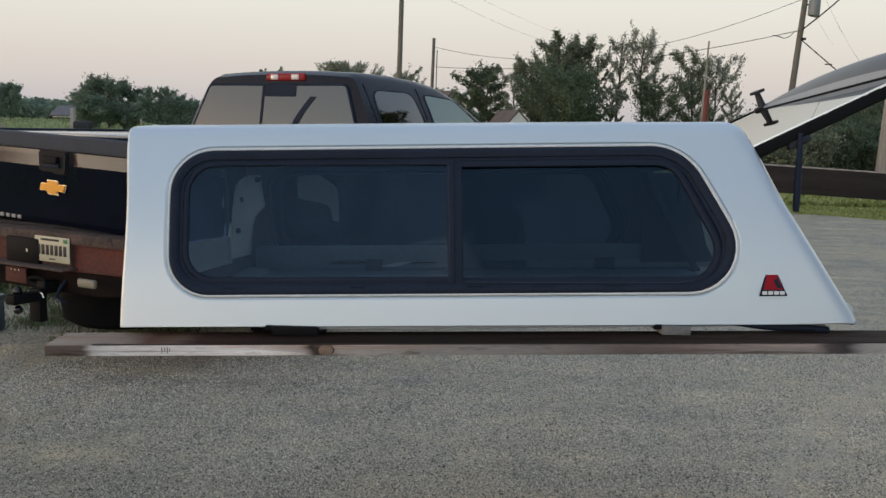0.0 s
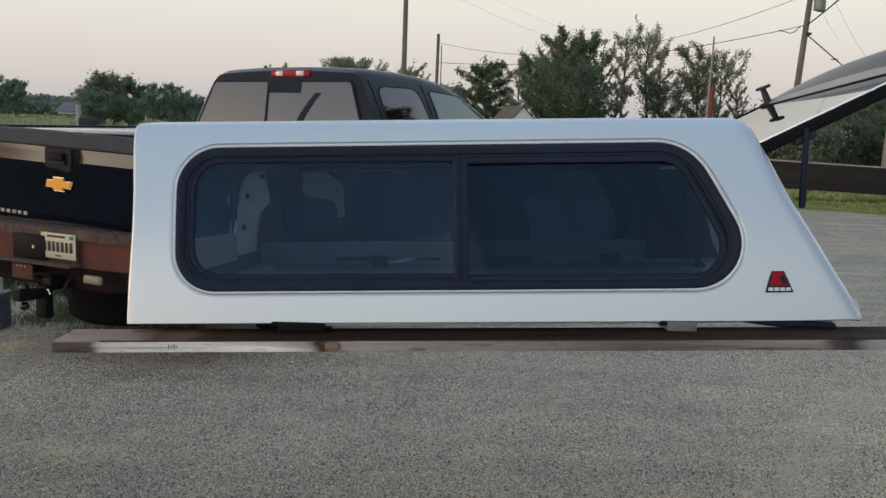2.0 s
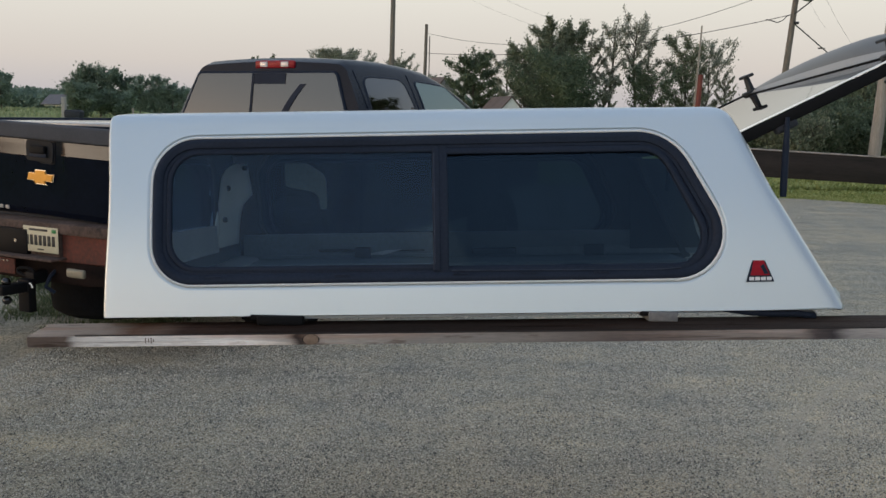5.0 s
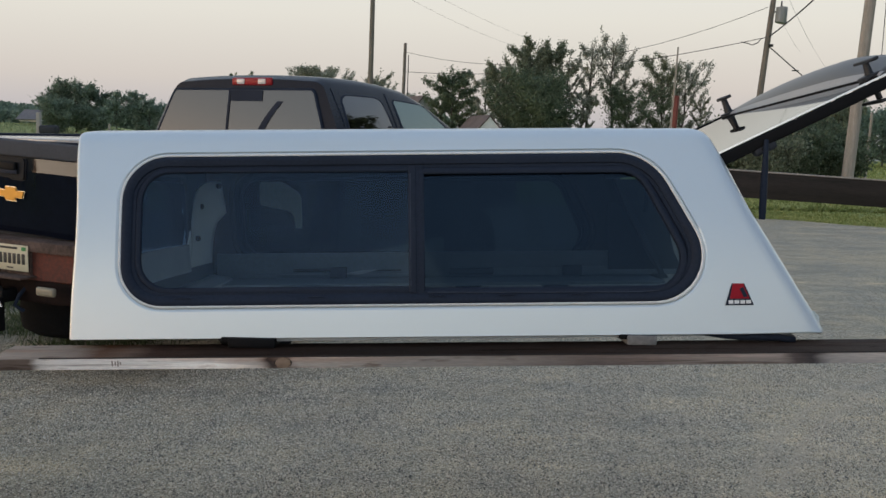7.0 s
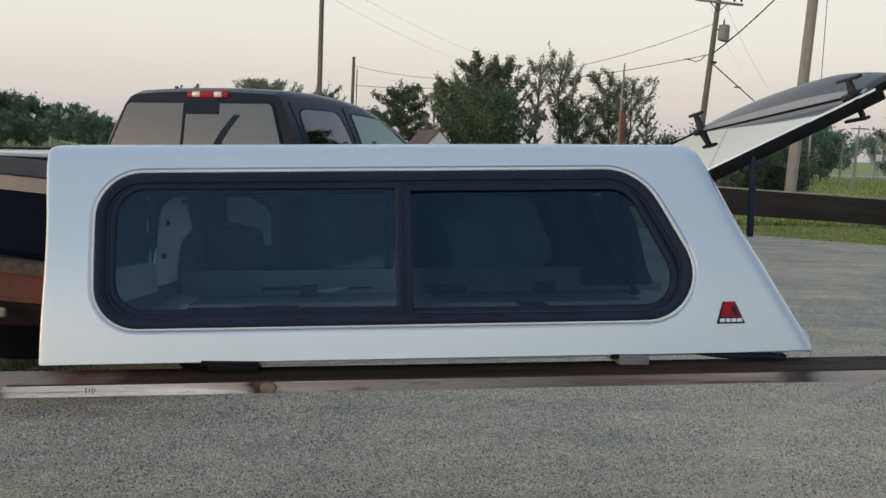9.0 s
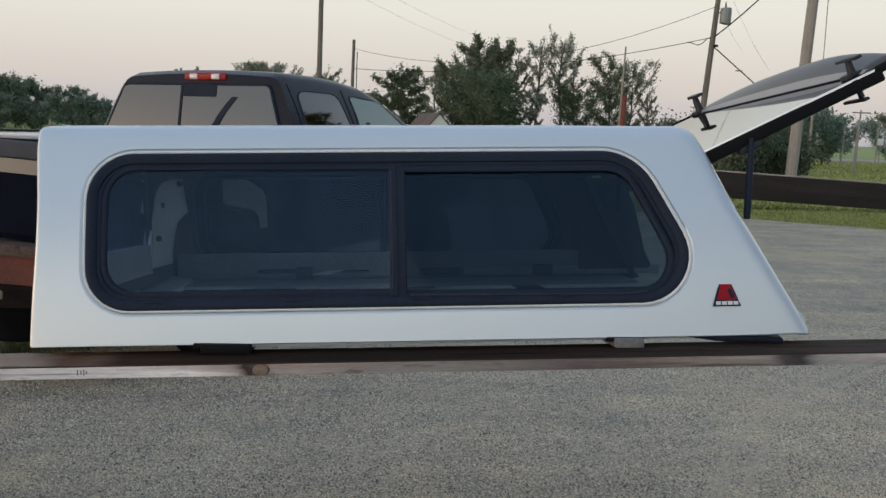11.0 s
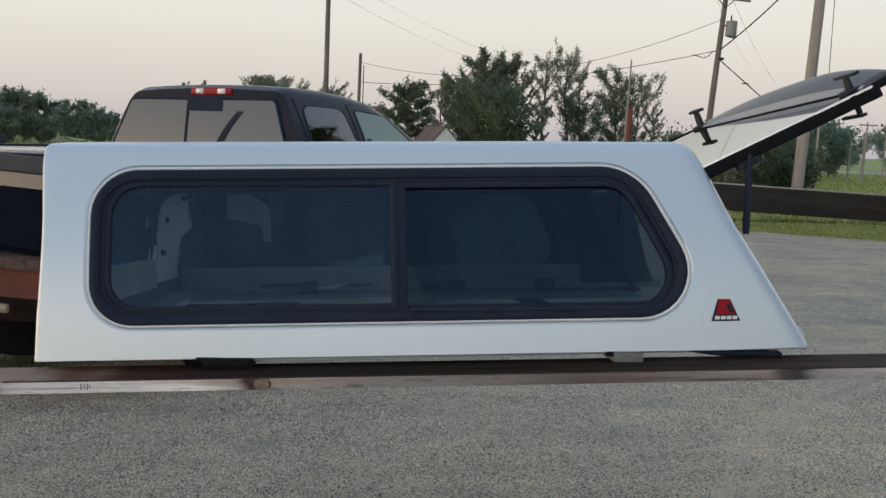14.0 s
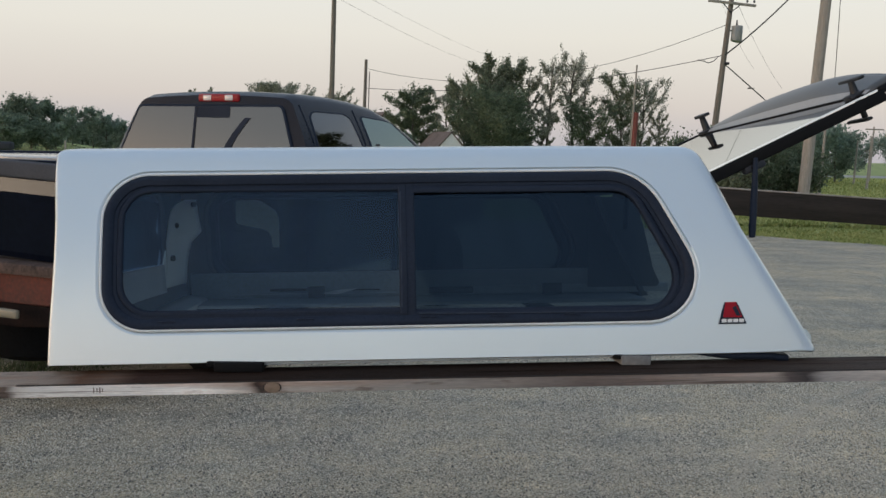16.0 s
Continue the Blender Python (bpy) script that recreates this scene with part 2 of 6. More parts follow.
M_SILL = mat("pale_grey_gelcoat", (0.46, 0.50, 0.53), rough=0.65, var=0.12, scale=4, fine=60)
M_MOULDING = mat("grey_green_moulding", (0.25, 0.31, 0.31), rough=0.7, var=0.12, scale=4, fine=60)
M_LINER = mat("dark_liner", (0.05, 0.055, 0.06), rough=0.85, var=0.12, scale=5, fine=90, bump=0.2, bump_scale=300)
M_RUBBER = mat("black_frame", (0.0215, 0.029, 0.047), rough=0.5, var=0.2, scale=4, fine=120, spec=0.08)
# blue-grey that stands for highlights on the black window rubber
M_TRACK = mat("rubber_highlight", (0.045, 0.057, 0.082), rough=0.55, var=0.3, scale=9, fine=90, spec=0.15)
M_PLASTIC = mat("black_plastic", (0.018, 0.019, 0.021), rough=0.4, var=0.25, scale=8, fine=150)
M_DARKMETAL = mat("dark_metal", (0.020, 0.022, 0.026), rough=0.5, metal=0.25, var=0.3, scale=15, fine=120)
M_BALL = mat("black_ball_steel", (0.06, 0.06, 0.062), rough=0.22, metal=1.0, var=0.2, scale=20, fine=150)
M_CHROME = mat("worn_chrome", (0.6, 0.58, 0.55), rough=0.25, metal=1.0, var=0.2, scale=20, fine=150)
M_GLASS = glass_mat("tinted_glass", (0.47, 0.585, 0.67), ior=1.53, sheen=(0.52, 0.73, 1.05))
M_SLIDEGLASS = glass_mat("screened_glass", (0.112, 0.153, 0.184), ior=1.46, sheen=(0.46, 0.72, 1.06))
M_CABGLASS = glass_mat("cab_glass", (0.05, 0.055, 0.06), ior=2.15, sheen=(0.90, 0.94, 1.0))
M_SIDEGLASS = glass_mat("cab_side_glass", (0.05, 0.06, 0.065), ior=2.0)
M_DOORGLASS = glass_mat("cab_door_glass", (0.10, 0.12, 0.12), ior=2.5, sheen=(0.82, 1.0, 0.98))
M_HATCHGLASS = glass_mat("hatch_glass", (0.10, 0.11, 0.12), gloss=0.015, ior=30.0)
M_TRUCK = mat("black_truck_paint", (0.004, 0.006, 0.013), rough=0.10, coat=0.0, var=0.3, scale=3, fine=30, spec=0.10)
M_TRUCK.node_tree.nodes["Principled BSDF"].inputs["Specular Tint"].default_value = (0.72, 0.86, 1.0, 1)
# dusty black; the sky's sheen on the cab is painted in as bluer tone
M_CAB = mat("dusty_sky_sheen_black", (0.009, 0.0145, 0.028), rough=0.24, var=0.3, scale=3, fine=60, spec=0.14)
M_BEZEL = mat("grey_bezel", (0.020, 0.021, 0.024), rough=0.6, var=0.12, scale=10, fine=100, spec=0.12)
M_UNDER = mat("underbody_grime", (0.008, 0.006, 0.006), rough=0.9, color2=(0.022, 0.013, 0.011), scale=6, fine=50, spec=0.1)
M_RUST = mat("rusty_red_steel", (0.15, 0.034, 0.021), rough=0.8, color2=(0.045, 0.022, 0.017), scale=5, fine=40, bump=0.3, bump_scale=60)
M_RUSTDARK = mat("rusty_brown_steel", (0.030, 0.019, 0.016), rough=0.85, color2=(0.145, 0.095, 0.077), scale=6, fine=50, bump=0.3, bump_scale=70)
M_TYRE = mat("tyre_rubber", (0.006, 0.0065, 0.0075), rough=0.85, var=0.3, bump=0.3, bump_scale=60, spec=0.08)
M_BAREWOOD = mat("weathered_wood", (0.055, 0.034, 0.025), rough=0.8, color2=(0.16, 0.11, 0.085), scale=2.5, fine=26, bump=0.4, bump_scale=40, stretch=(0.8, 14, 14))
M_GREYWOOD = mat("grey_wood_edge", (0.24, 0.20, 0.18), rough=0.8, color2=(0.13, 0.10, 0.085), scale=2.5, fine=22, bump=0.4, bump_scale=40, stretch=(0.9, 12, 12))
def edge_mat(name, stops, gloss=0.2):
    """Bare and painted stretches along a plank's edge, with a ragged border."""
    m = mat(name, (0.78, 0.78, 0.79), rough=0.82, color2=(1.12, 1.10, 1.08), spec=gloss, scale=3, fine=24, bump=0.4, bump_scale=40, stretch=(1.2, 12, 12))
    n, l = m.node_tree.nodes, m.node_tree.links
    b = n["Principled BSDF"]
    base = b.inputs["Base Color"].links[0].from_socket
    for nd in n:
        if nd.bl_idname == "ShaderNodeMapRange":
            nd.inputs["From Min"].default_value, nd.inputs["From Max"].default_value = 0.72, 1.28
    tc = n.new("ShaderNodeTexCoord")
    sp = n.new("ShaderNodeSeparateXYZ")
    l.new(tc.outputs["Object"], sp.inputs[0])
    nz = n.new("ShaderNodeTexNoise")
    nz.inputs["Scale"].default_value = 22
    nz.inputs["Detail"].default_value = 6
    mp = n.new("ShaderNodeMapping")
    mp.inputs["Scale"].default_value = (0.35, 1, 3)
    l.new(tc.outputs["Object"], mp.inputs[0])
    l.new(mp.outputs[0], nz.inputs["Vector"])
    ma = n.new("ShaderNodeMath")
    ma.operation = "MULTIPLY_ADD"
    ma.inputs[1].default_value = 0.05
    l.new(nz.outputs[0], ma.inputs[0])
    off = n.new("ShaderNodeMath")
    off.operation = "SUBTRACT"
    off.inputs[1].default_value = 0.025
    l.new(sp.outputs["X"], off.inputs[0])
    l.new(off.outputs[0], ma.inputs[2])
    dv = n.new("ShaderNodeMath")
    dv.operation = "DIVIDE"
    dv.inputs[1].default_value = 3.0
    l.new(ma.outputs[0], dv.inputs[0])
    r = n.new("ShaderNodeValToRGB")
    e = r.color_ramp.elements
    e[0].position, e[0].color = stops[0][0], (*stops[0][1], 1)
    e[1].position, e[1].color = stops[-1][0], (*stops[-1][1], 1)
    for p, c in stops[1:-1]:
        r.color_ramp.elements.new(p).color = (*c, 1)
    l.new(dv.outputs[0], r.inputs[0])
    mx = n.new("ShaderNodeMixRGB")
    mx.blend_type = "MULTIPLY"
    mx.inputs[0].default_value = 1.0
    l.new(base, mx.inputs[1])
    l.new(r.outputs[0], mx.inputs[2])
    col = mx.outputs[0]
    # long cracks, short flakes and reddish grain
    for size, scale, lo, hi, tone in (((0.6, 14, 26), 3.0, 0.60, 0.68, (0.34, 0.30, 0.28)), ((1.6, 6, 9), 6.0, 0.61, 0.72, (0.55, 0.50, 0.47)), ((0.8, 9, 14), 2.2, 0.54, 0.66, (0.92, 0.80, 0.74)), ((0.7, 10, 18), 4.1, 0.58, 0.68, (1.35, 1.33, 1.30))):
        gm = n.new("ShaderNodeMapping")
        gm.inputs["Scale"].default_value = size
        gm.inputs["Location"].default_value = (scale, scale, scale)
        l.new(tc.outputs["Object"], gm.inputs[0])
        gn = n.new("ShaderNodeTexNoise")
        gn.inputs["Scale"].default_value = scale
        gn.inputs["Detail"].default_value = 5
        l.new(gm.outputs[0], gn.inputs["Vector"])
        gr = n.new("ShaderNodeMapRange")
        gr.inputs["From Min"].default_value, gr.inputs["From Max"].default_value = lo, hi
        l.new(gn.outputs[0], gr.inputs["Value"])
        gx = n.new("ShaderNodeMixRGB")
        gx.blend_type = "MULTIPLY"
        gx.inputs[2].default_value = (*tone, 1)
        l.new(gr.outputs[0], gx.inputs[0])
        l.new(col, gx.inputs[1])
        col = gx.outputs[0]
    l.new(col, b.inputs["Base Color"])
    return m


BROWN, PAINT, GREY, DARK = (0.135, 0.105, 0.09), (0.80, 0.79, 0.78), (0.40, 0.36, 0.335), (0.05, 0.04, 0.038)
M_EDGE = edge_mat("plank_edge", [(0.037, BROWN), (0.0425, (0.62, 0.60, 0.58)), (0.06, PAINT), (0.196, PAINT), (0.218, (0.62, 0.59, 0.565)), (0.232, (0.52, 0.485, 0.455)), (0.237, (0.36, 0.31, 0.28)), (0.241, DARK), (0.2465, (0.10, 0.075, 0.065)), (0.258, (0.30, 0.25, 0.22)), (0.264, (0.48, 0.44, 0.405)), (0.34, (0.37, 0.35, 0.335)), (0.45, (0.27, 0.245, 0.23)), (0.52, (0.15, 0.125, 0.118)), (0.58, (0.19, 0.158, 0.148)), (0.63, (0.32, 0.28, 0.26)), (0.69, (0.30, 0.265, 0.25)), (0.703, (0.10, 0.085, 0.085)), (0.720, (0.06, 0.055, 0.06)), (0.735, (0.40, 0.385, 0.38)), (0.77, (0.46, 0.44, 0.43)), (0.9, GREY)])
# tan end and brown stain, then the shell's shade painted into the board
M_SHADEDWOOD = edge_mat("weathered_wood", [(0.0, (0.36, 0.30, 0.25)), (0.07, (0.27, 0.215, 0.175)), (0.09, (0.13, 0.075, 0.05)), (0.115, (0.15, 0.10, 0.075)), (0.135, (0.055, 0.032, 0.024)), (0.20, (0.034, 0.022, 0.017)), (0.32, (0.026, 0.019, 0.016)), (0.5, (0.034, 0.023, 0.018)), (0.66, (0.05, 0.037, 0.031)), (0.8, (0.09, 0.074, 0.065)), (1.0, (0.09, 0.074, 0.065))], 0.04)
M_KNOT = mat("bare_pine", (0.30, 0.22, 0.165), rough=0.8, color2=(0.17, 0.115, 0.08), scale=12, fine=60)
M_BLOCK = mat("grey_block", (0.20, 0.195, 0.19), rough=0.8, var=0.25, scale=20, fine=90)
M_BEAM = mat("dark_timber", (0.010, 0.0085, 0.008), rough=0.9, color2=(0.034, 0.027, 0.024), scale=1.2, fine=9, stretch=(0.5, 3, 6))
# highlight along the barrier's top, painted as lighter timber
M_BEAMTOP = mat("lit_timber_top", (0.34, 0.30, 0.27), rough=0.8, var=0.2, scale=1, fine=8)
M_POLE = mat("utility_pole_wood", (0.24, 0.215, 0.19), rough=0.85, color2=(0.42, 0.38, 0.34), scale=1.5, fine=12, stretch=(6, 6, 0.4))
M_POLEDARK = mat("dark_pole_wood", (0.12, 0.105, 0.09), rough=0.85, color2=(0.25, 0.22, 0.19), scale=1.5, fine=12, stretch=(6, 6, 0.4))
M_WIRE = mat("cable_black", (0.03, 0.03, 0.03), rough=0.6, var=0.1)
M_TRANSFORMER = mat("transformer_grey", (0.28, 0.29, 0.29), rough=0.5, var=0.1)
M_REDPAINT = mat("faded_red_paint", (0.21, 0.055, 0.045), rough=0.7, var=0.25, scale=2, fine=15)
M_BARK = mat("tree_bark", (0.10, 0.085, 0.07), rough=0.9, var=0.3, scale=3, fine=20)
M_LEAF = leaf_mat("leaf_green", (0.12, 0.147, 0.10), (0.29, 0.315, 0.215))
M_LEAF_DARK = leaf_mat("leaf_dark", (0.085, 0.12, 0.078), (0.195, 0.235, 0.148))
M_LEAF_PALE = leaf_mat("leaf_silver", (0.20, 0.22, 0.17), (0.47, 0.47, 0.38))
# distance haze is mixed into these two leaf colours
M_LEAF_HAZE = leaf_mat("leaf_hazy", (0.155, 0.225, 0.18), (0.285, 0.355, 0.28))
M_LEAF_FAR = leaf_mat("leaf_field_edge_hazed", (0.135, 0.185, 0.14), (0.24, 0.30, 0.215))
M_GRASS = mat("grass", (0.185, 0.25, 0.065), rough=0.95, color2=(0.37, 0.41, 0.145), scale=0.35, fine=9, bump=0.5, bump_scale=20)
M_BLADE = leaf_mat("grass_blade", (0.235, 0.285, 0.085), (0.48, 0.485, 0.20))
TRACK = (7.667, 1.512, 6.56)
M_GRAVEL = gravel_mat("compacted_gravel")


def stone_mat(name, stops):
    """Stones of mixed tone, one tone each."""
    m = mat(name, (0.85, 0.85, 0.85), rough=0.9, color2=(1.1, 1.08, 1.04), scale=0.6, fine=30)
    n, l = m.node_tree.nodes, m.node_tree.links
    b = n["Principled BSDF"]
    base = b.inputs["Base Color"].links[0].from_socket
    gi = n.new("ShaderNodeNewGeometry")
    r = n.new("ShaderNodeValToRGB")
    e = r.color_ramp.elements
    e[0].position, e[0].color = 0.0, (*stops[0][1], 1)
    e[1].position, e[1].color = 1.0, (*stops[-1][1], 1)
    for p, c in stops[1:-1]:
        r.color_ramp.elements.new(p).color = (*c, 1)
    l.new(gi.outputs["Random Per Island"], r.inputs[0])
    mx = n.new("ShaderNodeMixRGB")
    mx.blend_type = "MULTIPLY"
    mx.inputs[0].default_value = 1.0
    l.new(base, mx.inputs[1])
    l.new(r.outputs[0], mx.inputs[2])
    l.new(darker_stretch(n, l, mx.outputs[0]), b.inputs["Base Color"])
    return m


M_STONE = stone_mat("loose_stone", ((0.0, (0.07, 0.07, 0.07)), (0.13, (0.17, 0.16, 0.145)), (0.24, (0.54, 0.50, 0.42)), (0.70, (0.76, 0.695, 0.57)), (0.90, (0.85, 0.78, 0.65)), (1.0, (0.94, 0.88, 0.75))))
M_COARSE = stone_mat("coarse_stone", ((0.0, (0.09, 0.09, 0.09)), (0.24, (0.17, 0.163, 0.15)), (0.40, (0.42, 0.395, 0.345)), (0.78, (0.68, 0.63, 0.53)), (1.0, (0.88, 0.84, 0.76))))
M_WEED = leaf_mat("weed_blade", (0.07, 0.095, 0.045), (0.22, 0.25, 0.135))
M_FIELD = leaf_mat("field_blade", (0.22, 0.28, 0.14), (0.44, 0.46, 0.27))
M_ROAD = mat("asphalt_road", (0.42, 0.395, 0.36), rough=0.9, var=0.15, scale=0.2, fine=2)
M_HOUSEWALL = mat("white_siding", (0.82, 0.82, 0.82), rough=0.8, var=0.08, scale=1, fine=8)
M_SHINGLE = mat("brown_shingle", (0.145, 0.115, 0.105), rough=0.9, var=0.25, scale=2, fine=14)
M_GREYROOF = mat("grey_shingle", (0.17, 0.165, 0.18), rough=0.9, var=0.2, scale=2, fine=14)
M_GREYWALL = mat("grey_siding", (0.30, 0.30, 0.30), rough=0.8, var=0.1, scale=1, fine=8)
M_GOLD = mat("gold_badge", (0.44, 0.235, 0.04), rough=0.3, metal=0.6, var=0.1, scale=30, fine=120)
M_PLATE = mat("plate_cream", (0.55, 0.52, 0.38), rough=0.5, var=0.08, scale=10, fine=60)
M_RED = mat("red_lens", (0.30, 0.008, 0.014), rough=0.45, coat=0.15, var=0.1, spec=0.25)
# base colour raised to stand for the sky mirrored in the cover
M_COVER = mat("sky_sheen_bed_cover", (0.34, 0.34, 0.34), rough=0.16, var=0.15, scale=3, fine=40)
M_ENAMEL = mat("red_enamel", (0.33, 0.007, 0.018), rough=0.5, var=0.1, spec=0.2)
M_WHITELENS = mat("clear_lens", (0.68, 0.62, 0.60), rough=0.15, coat=1.0, var=0.1)
M_WHITE = mat("white_enamel", (0.75, 0.75, 0.74), rough=0.4, var=0.04)
M_FOG = mat("yellowed_lens", (0.24, 0.215, 0.155), rough=0.45, coat=0.1, var=0.1)
M_MOULD = mat("matt_tailgate_moulding", (0.074, 0.078, 0.09), rough=0.8, var=0.12, scale=6, fine=90, spec=0.15)
M_RIM = mat("black_hatch_rim", (0.008, 0.008, 0.009), rough=0.6, var=0.2, scale=6, fine=90, spec=0.12)
M_GREYPLASTIC = mat("grey_plastic", (0.042, 0.046, 0.056), rough=0.75, var=0.15, scale=10, fine=100, spec=0.15)
M_JACK = mat("blue_grey_enamel", (0.11, 0.15, 0.20), rough=0.5, var=0.2, scale=8, fine=50)
M_CONCRETE = mat("concrete", (0.36, 0.34, 0.31), rough=0.9, var=0.15, scale=2, fine=20)
M_HATCHLIP = mat("grey_hatch_lip", (0.074, 0.073, 0.072), rough=0.36, metal=0.0, coat=0.0, var=0.1, scale=4, fine=60)


# ---- mesh helpers ----
def finish(bm, smooth=40):
    me = bpy.data.meshes.new("m")
    bm.normal_update()
    bm.to_mesh(me)
    bm.free()
    if smooth:
        me.polygons.foreach_set("use_smooth", [True] * len(me.polygons))
        me.set_sharp_from_angle(angle=radians(smooth))
    return me


def part(name, bm, material, parent=None, label="", smooth=40, m=None):
    """One bmesh as one mesh object, under a thing or part where one is given."""
    me = finish(bm, smooth) if isinstance(bm, bmesh.types.BMesh) else bm
    ob = new(name, me)
    for x in material if isinstance(material, (list, tuple)) else (material,):
        if x.name not in [k.name for k in me.materials]:
            me.materials.append(x)
    if parent is not None:
        ob.parent = parent
    if m is not None:
        ob.matrix_basis = m
    if label:
        ob["label"] = label
    return ob


def thing(name, label, category, group="", m=None, kind=""):
    return_ob = tagged(new(name), label, category, group, kind)
    return_ob.empty_display_size = 0.1
    if m is not None:
        return_ob.matrix_basis = m
    return return_ob


def box(sx, sy, sz, at=(0, 0, 0), bevel=0.004, seg=2, m=None, bm=None):
    b2 = bmesh.new()
    bmesh.ops.create_cube(b2, size=1)
    bmesh.ops.scale(b2, vec=(sx, sy, sz), verts=b2.verts)
    if bevel:
        bmesh.ops.bevel(b2, geom=b2.edges[:] + b2.verts[:], offset=min(bevel, 0.45 * min(sx, sy, sz)), segments=seg, affect="EDGES", profile=0.5)
    if m is not None:
        bmesh.ops.transform(b2, matrix=m, verts=b2.verts)
    bmesh.ops.translate(b2, vec=at, verts=b2.verts)
    return join(bm, b2)


def join(bm, b2):
    if bm is None:
        return b2
    tmp = bpy.data.meshes.new("t")
    b2.to_mesh(tmp)
    b2.free()
    bm.from_mesh(tmp)
    bpy.data.meshes.remove(tmp)
    return bm


def tube(points, radii, sides=10, bm=None, caps=True):
    """A tube along points, with one radius or one a point."""
    b2 = bmesh.new()
    pts = [Vector(p) for p in points]
    if not isinstance(radii, (list, tuple)):
        radii = [radii] * len(pts)
    rings = []
    prev = None
    for i, p in enumerate(pts):
        d = (pts[min(i + 1, len(pts) - 1)] - pts[max(i - 1, 0)]).normalized()
        if prev is None:
            a = d.orthogonal().normalized()
        else:
            a = (prev - d * prev.dot(d)).normalized()
        prev = a
        c = d.cross(a)
        rings.append([b2.verts.new(p + (a * math.cos(2 * math.pi * k / sides) + c * math.sin(2 * math.pi * k / sides)) * radii[i]) for k in range(sides)])
    for r0, r1 in zip(rings, rings[1:]):
        for k in range(sides):
            b2.faces.new((r0[k], r0[(k + 1) % sides], r1[(k + 1) % sides], r1[k]))
    if caps:
        b2.faces.new(rings[0][::-1])
        b2.faces.new(rings[-1])
    return join(bm, b2)


def rounded(corners, radii, n=8, edge=6, grow=0.0):
    """A rounded polygon (anticlockwise) as a loop of points, each edge subdivided; grow moves every edge outwards."""
    k = len(corners)
    cs = [Vector(c) for c in corners]
    if grow:
        moved = []
        for i in range(k):
            p, c, q = cs[i - 1], cs[i], cs[(i + 1) % k]
            d1, d2 = (c - p).normalized(), (q - c).normalized()
            n1, n2 = Vector((d1.y, -d1.x)), Vector((d2.y, -d2.x))
            t = (n1 + n2).normalized()
            moved.append(c + t * (grow / max(0.2, t.dot(n1))))
        cs = moved
    arcs = []
    for i in range(k):
        p, c, q = cs[i - 1], cs[i], cs[(i + 1) % k]
        r = max(0.001, radii[i] + grow)
        a, b = (p - c).normalized(), (q - c).normalized()
        half = 0.5 * math.acos(max(-1, min(1, a.dot(b))))
        tl = r / math.tan(half)
        mid = c + (a + b).normalized() * (r / math.sin(half))
        s, e = c + a * tl - mid, c + b * tl - mid
        tot = s.angle_signed(e)
        arcs.append([mid + Matrix.Rotation(-tot * j / n, 2) @ s for j in range(n + 1)])
    loop = []
    for i in range(k):
        loop += arcs[i]
        e0, e1 = arcs[i][-1], arcs[(i + 1) % k][0]
        loop += [e0.lerp(e1, j / edge) for j in range(1, edge)]
    return loop


def bands(loops, place, close_last=False):
    """Quads between loops of (u, w) points; place turns (u, w, k) into a 3D point."""
    bm = bmesh.new()
    vs = [[bm.verts.new(place(p[0], p[1], k)) for p in loop] for k, loop in enumerate(loops)]
    for a, b in zip(vs, vs[1:]):
        m = len(a)
        for i in range(m):
            bm.faces.new((a[i], a[(i + 1) % m], b[(i + 1) % m], b[i]))
    if close_last:
        bm.faces.new(vs[-1])
    return bm


def thick(ob, t, offset=-1):
    s = ob.modifiers.new("thickness", "SOLIDIFY")
    s.thickness, s.offset = t, offset
    return ob


def sheet(rows, bm=None):
    """A grid of quads through rows of points."""
    b2 = bmesh.new()
    vs = [[b2.verts.new(p) for p in r] for r in rows]
    for a, b in zip(vs, vs[1:]):
        for i in range(len(a) - 1):
            b2.faces.new((a[i], a[i + 1], b[i + 1], b[i]))
    return join(bm, b2)


def extrude_outline(points, depth, bevel=0.0, axis="y"):
    """A flat outline in x and z, given depth along y."""
    bm = bmesh.new()
    f = bm.faces.new([bm.verts.new((p[0], 0, p[1])) for p in points])
    r = bmesh.ops.extrude_face_region(bm, geom=[f])
    bmesh.ops.translate(bm, vec=(0, depth, 0), verts=[v for v in r["geom"] if isinstance(v, bmesh.types.BMVert)])
    bmesh.ops.recalc_face_normals(bm, faces=bm.faces)
    if bevel:
        bmesh.ops.bevel(bm, geom=bm.edges[:], offset=bevel, segments=2, affect="EDGES")
    return bm


# ---- ground ----
def smooth(a, b, x):
    t = min(1, max(0, (x - a) / (b - a)))
    return t * t * (3 - 2 * t)


def ground_height(x, y):
    """The field climbs gently on the left, beyond the truck."""
    d = math.hypot(x, y)
    if y <= 1:
        return 0.0
    return 0.020 * min(75, max(0, d - 12)) * smooth(0.22, 0.34, -x / y)


radii = [3, 8, 12, 16, 20, 25, 30, 36, 43, 51, 60, 70, 80, 88, 100, 120, 160, 250, 500, 1000, 2500]
bm = bmesh.new()
rings = [[bm.verts.new((math.sin(2 * math.pi * k / 180) * r, math.cos(2 * math.pi * k / 180) * r, ground_height(math.sin(2 * math.pi * k / 180) * r, math.cos(2 * math.pi * k / 180) * r))) for k in range(180)] for r in radii]
mid = bm.verts.new((0, 0, 0))
for k in range(180):
    bm.faces.new((mid, rings[0][k], rings[0][(k + 1) % 180]))
    for r0, r1 in zip(rings, rings[1:]):
        bm.faces.new((r0[k], r1[k], r1[(k + 1) % 180], r0[(k + 1) % 180]))
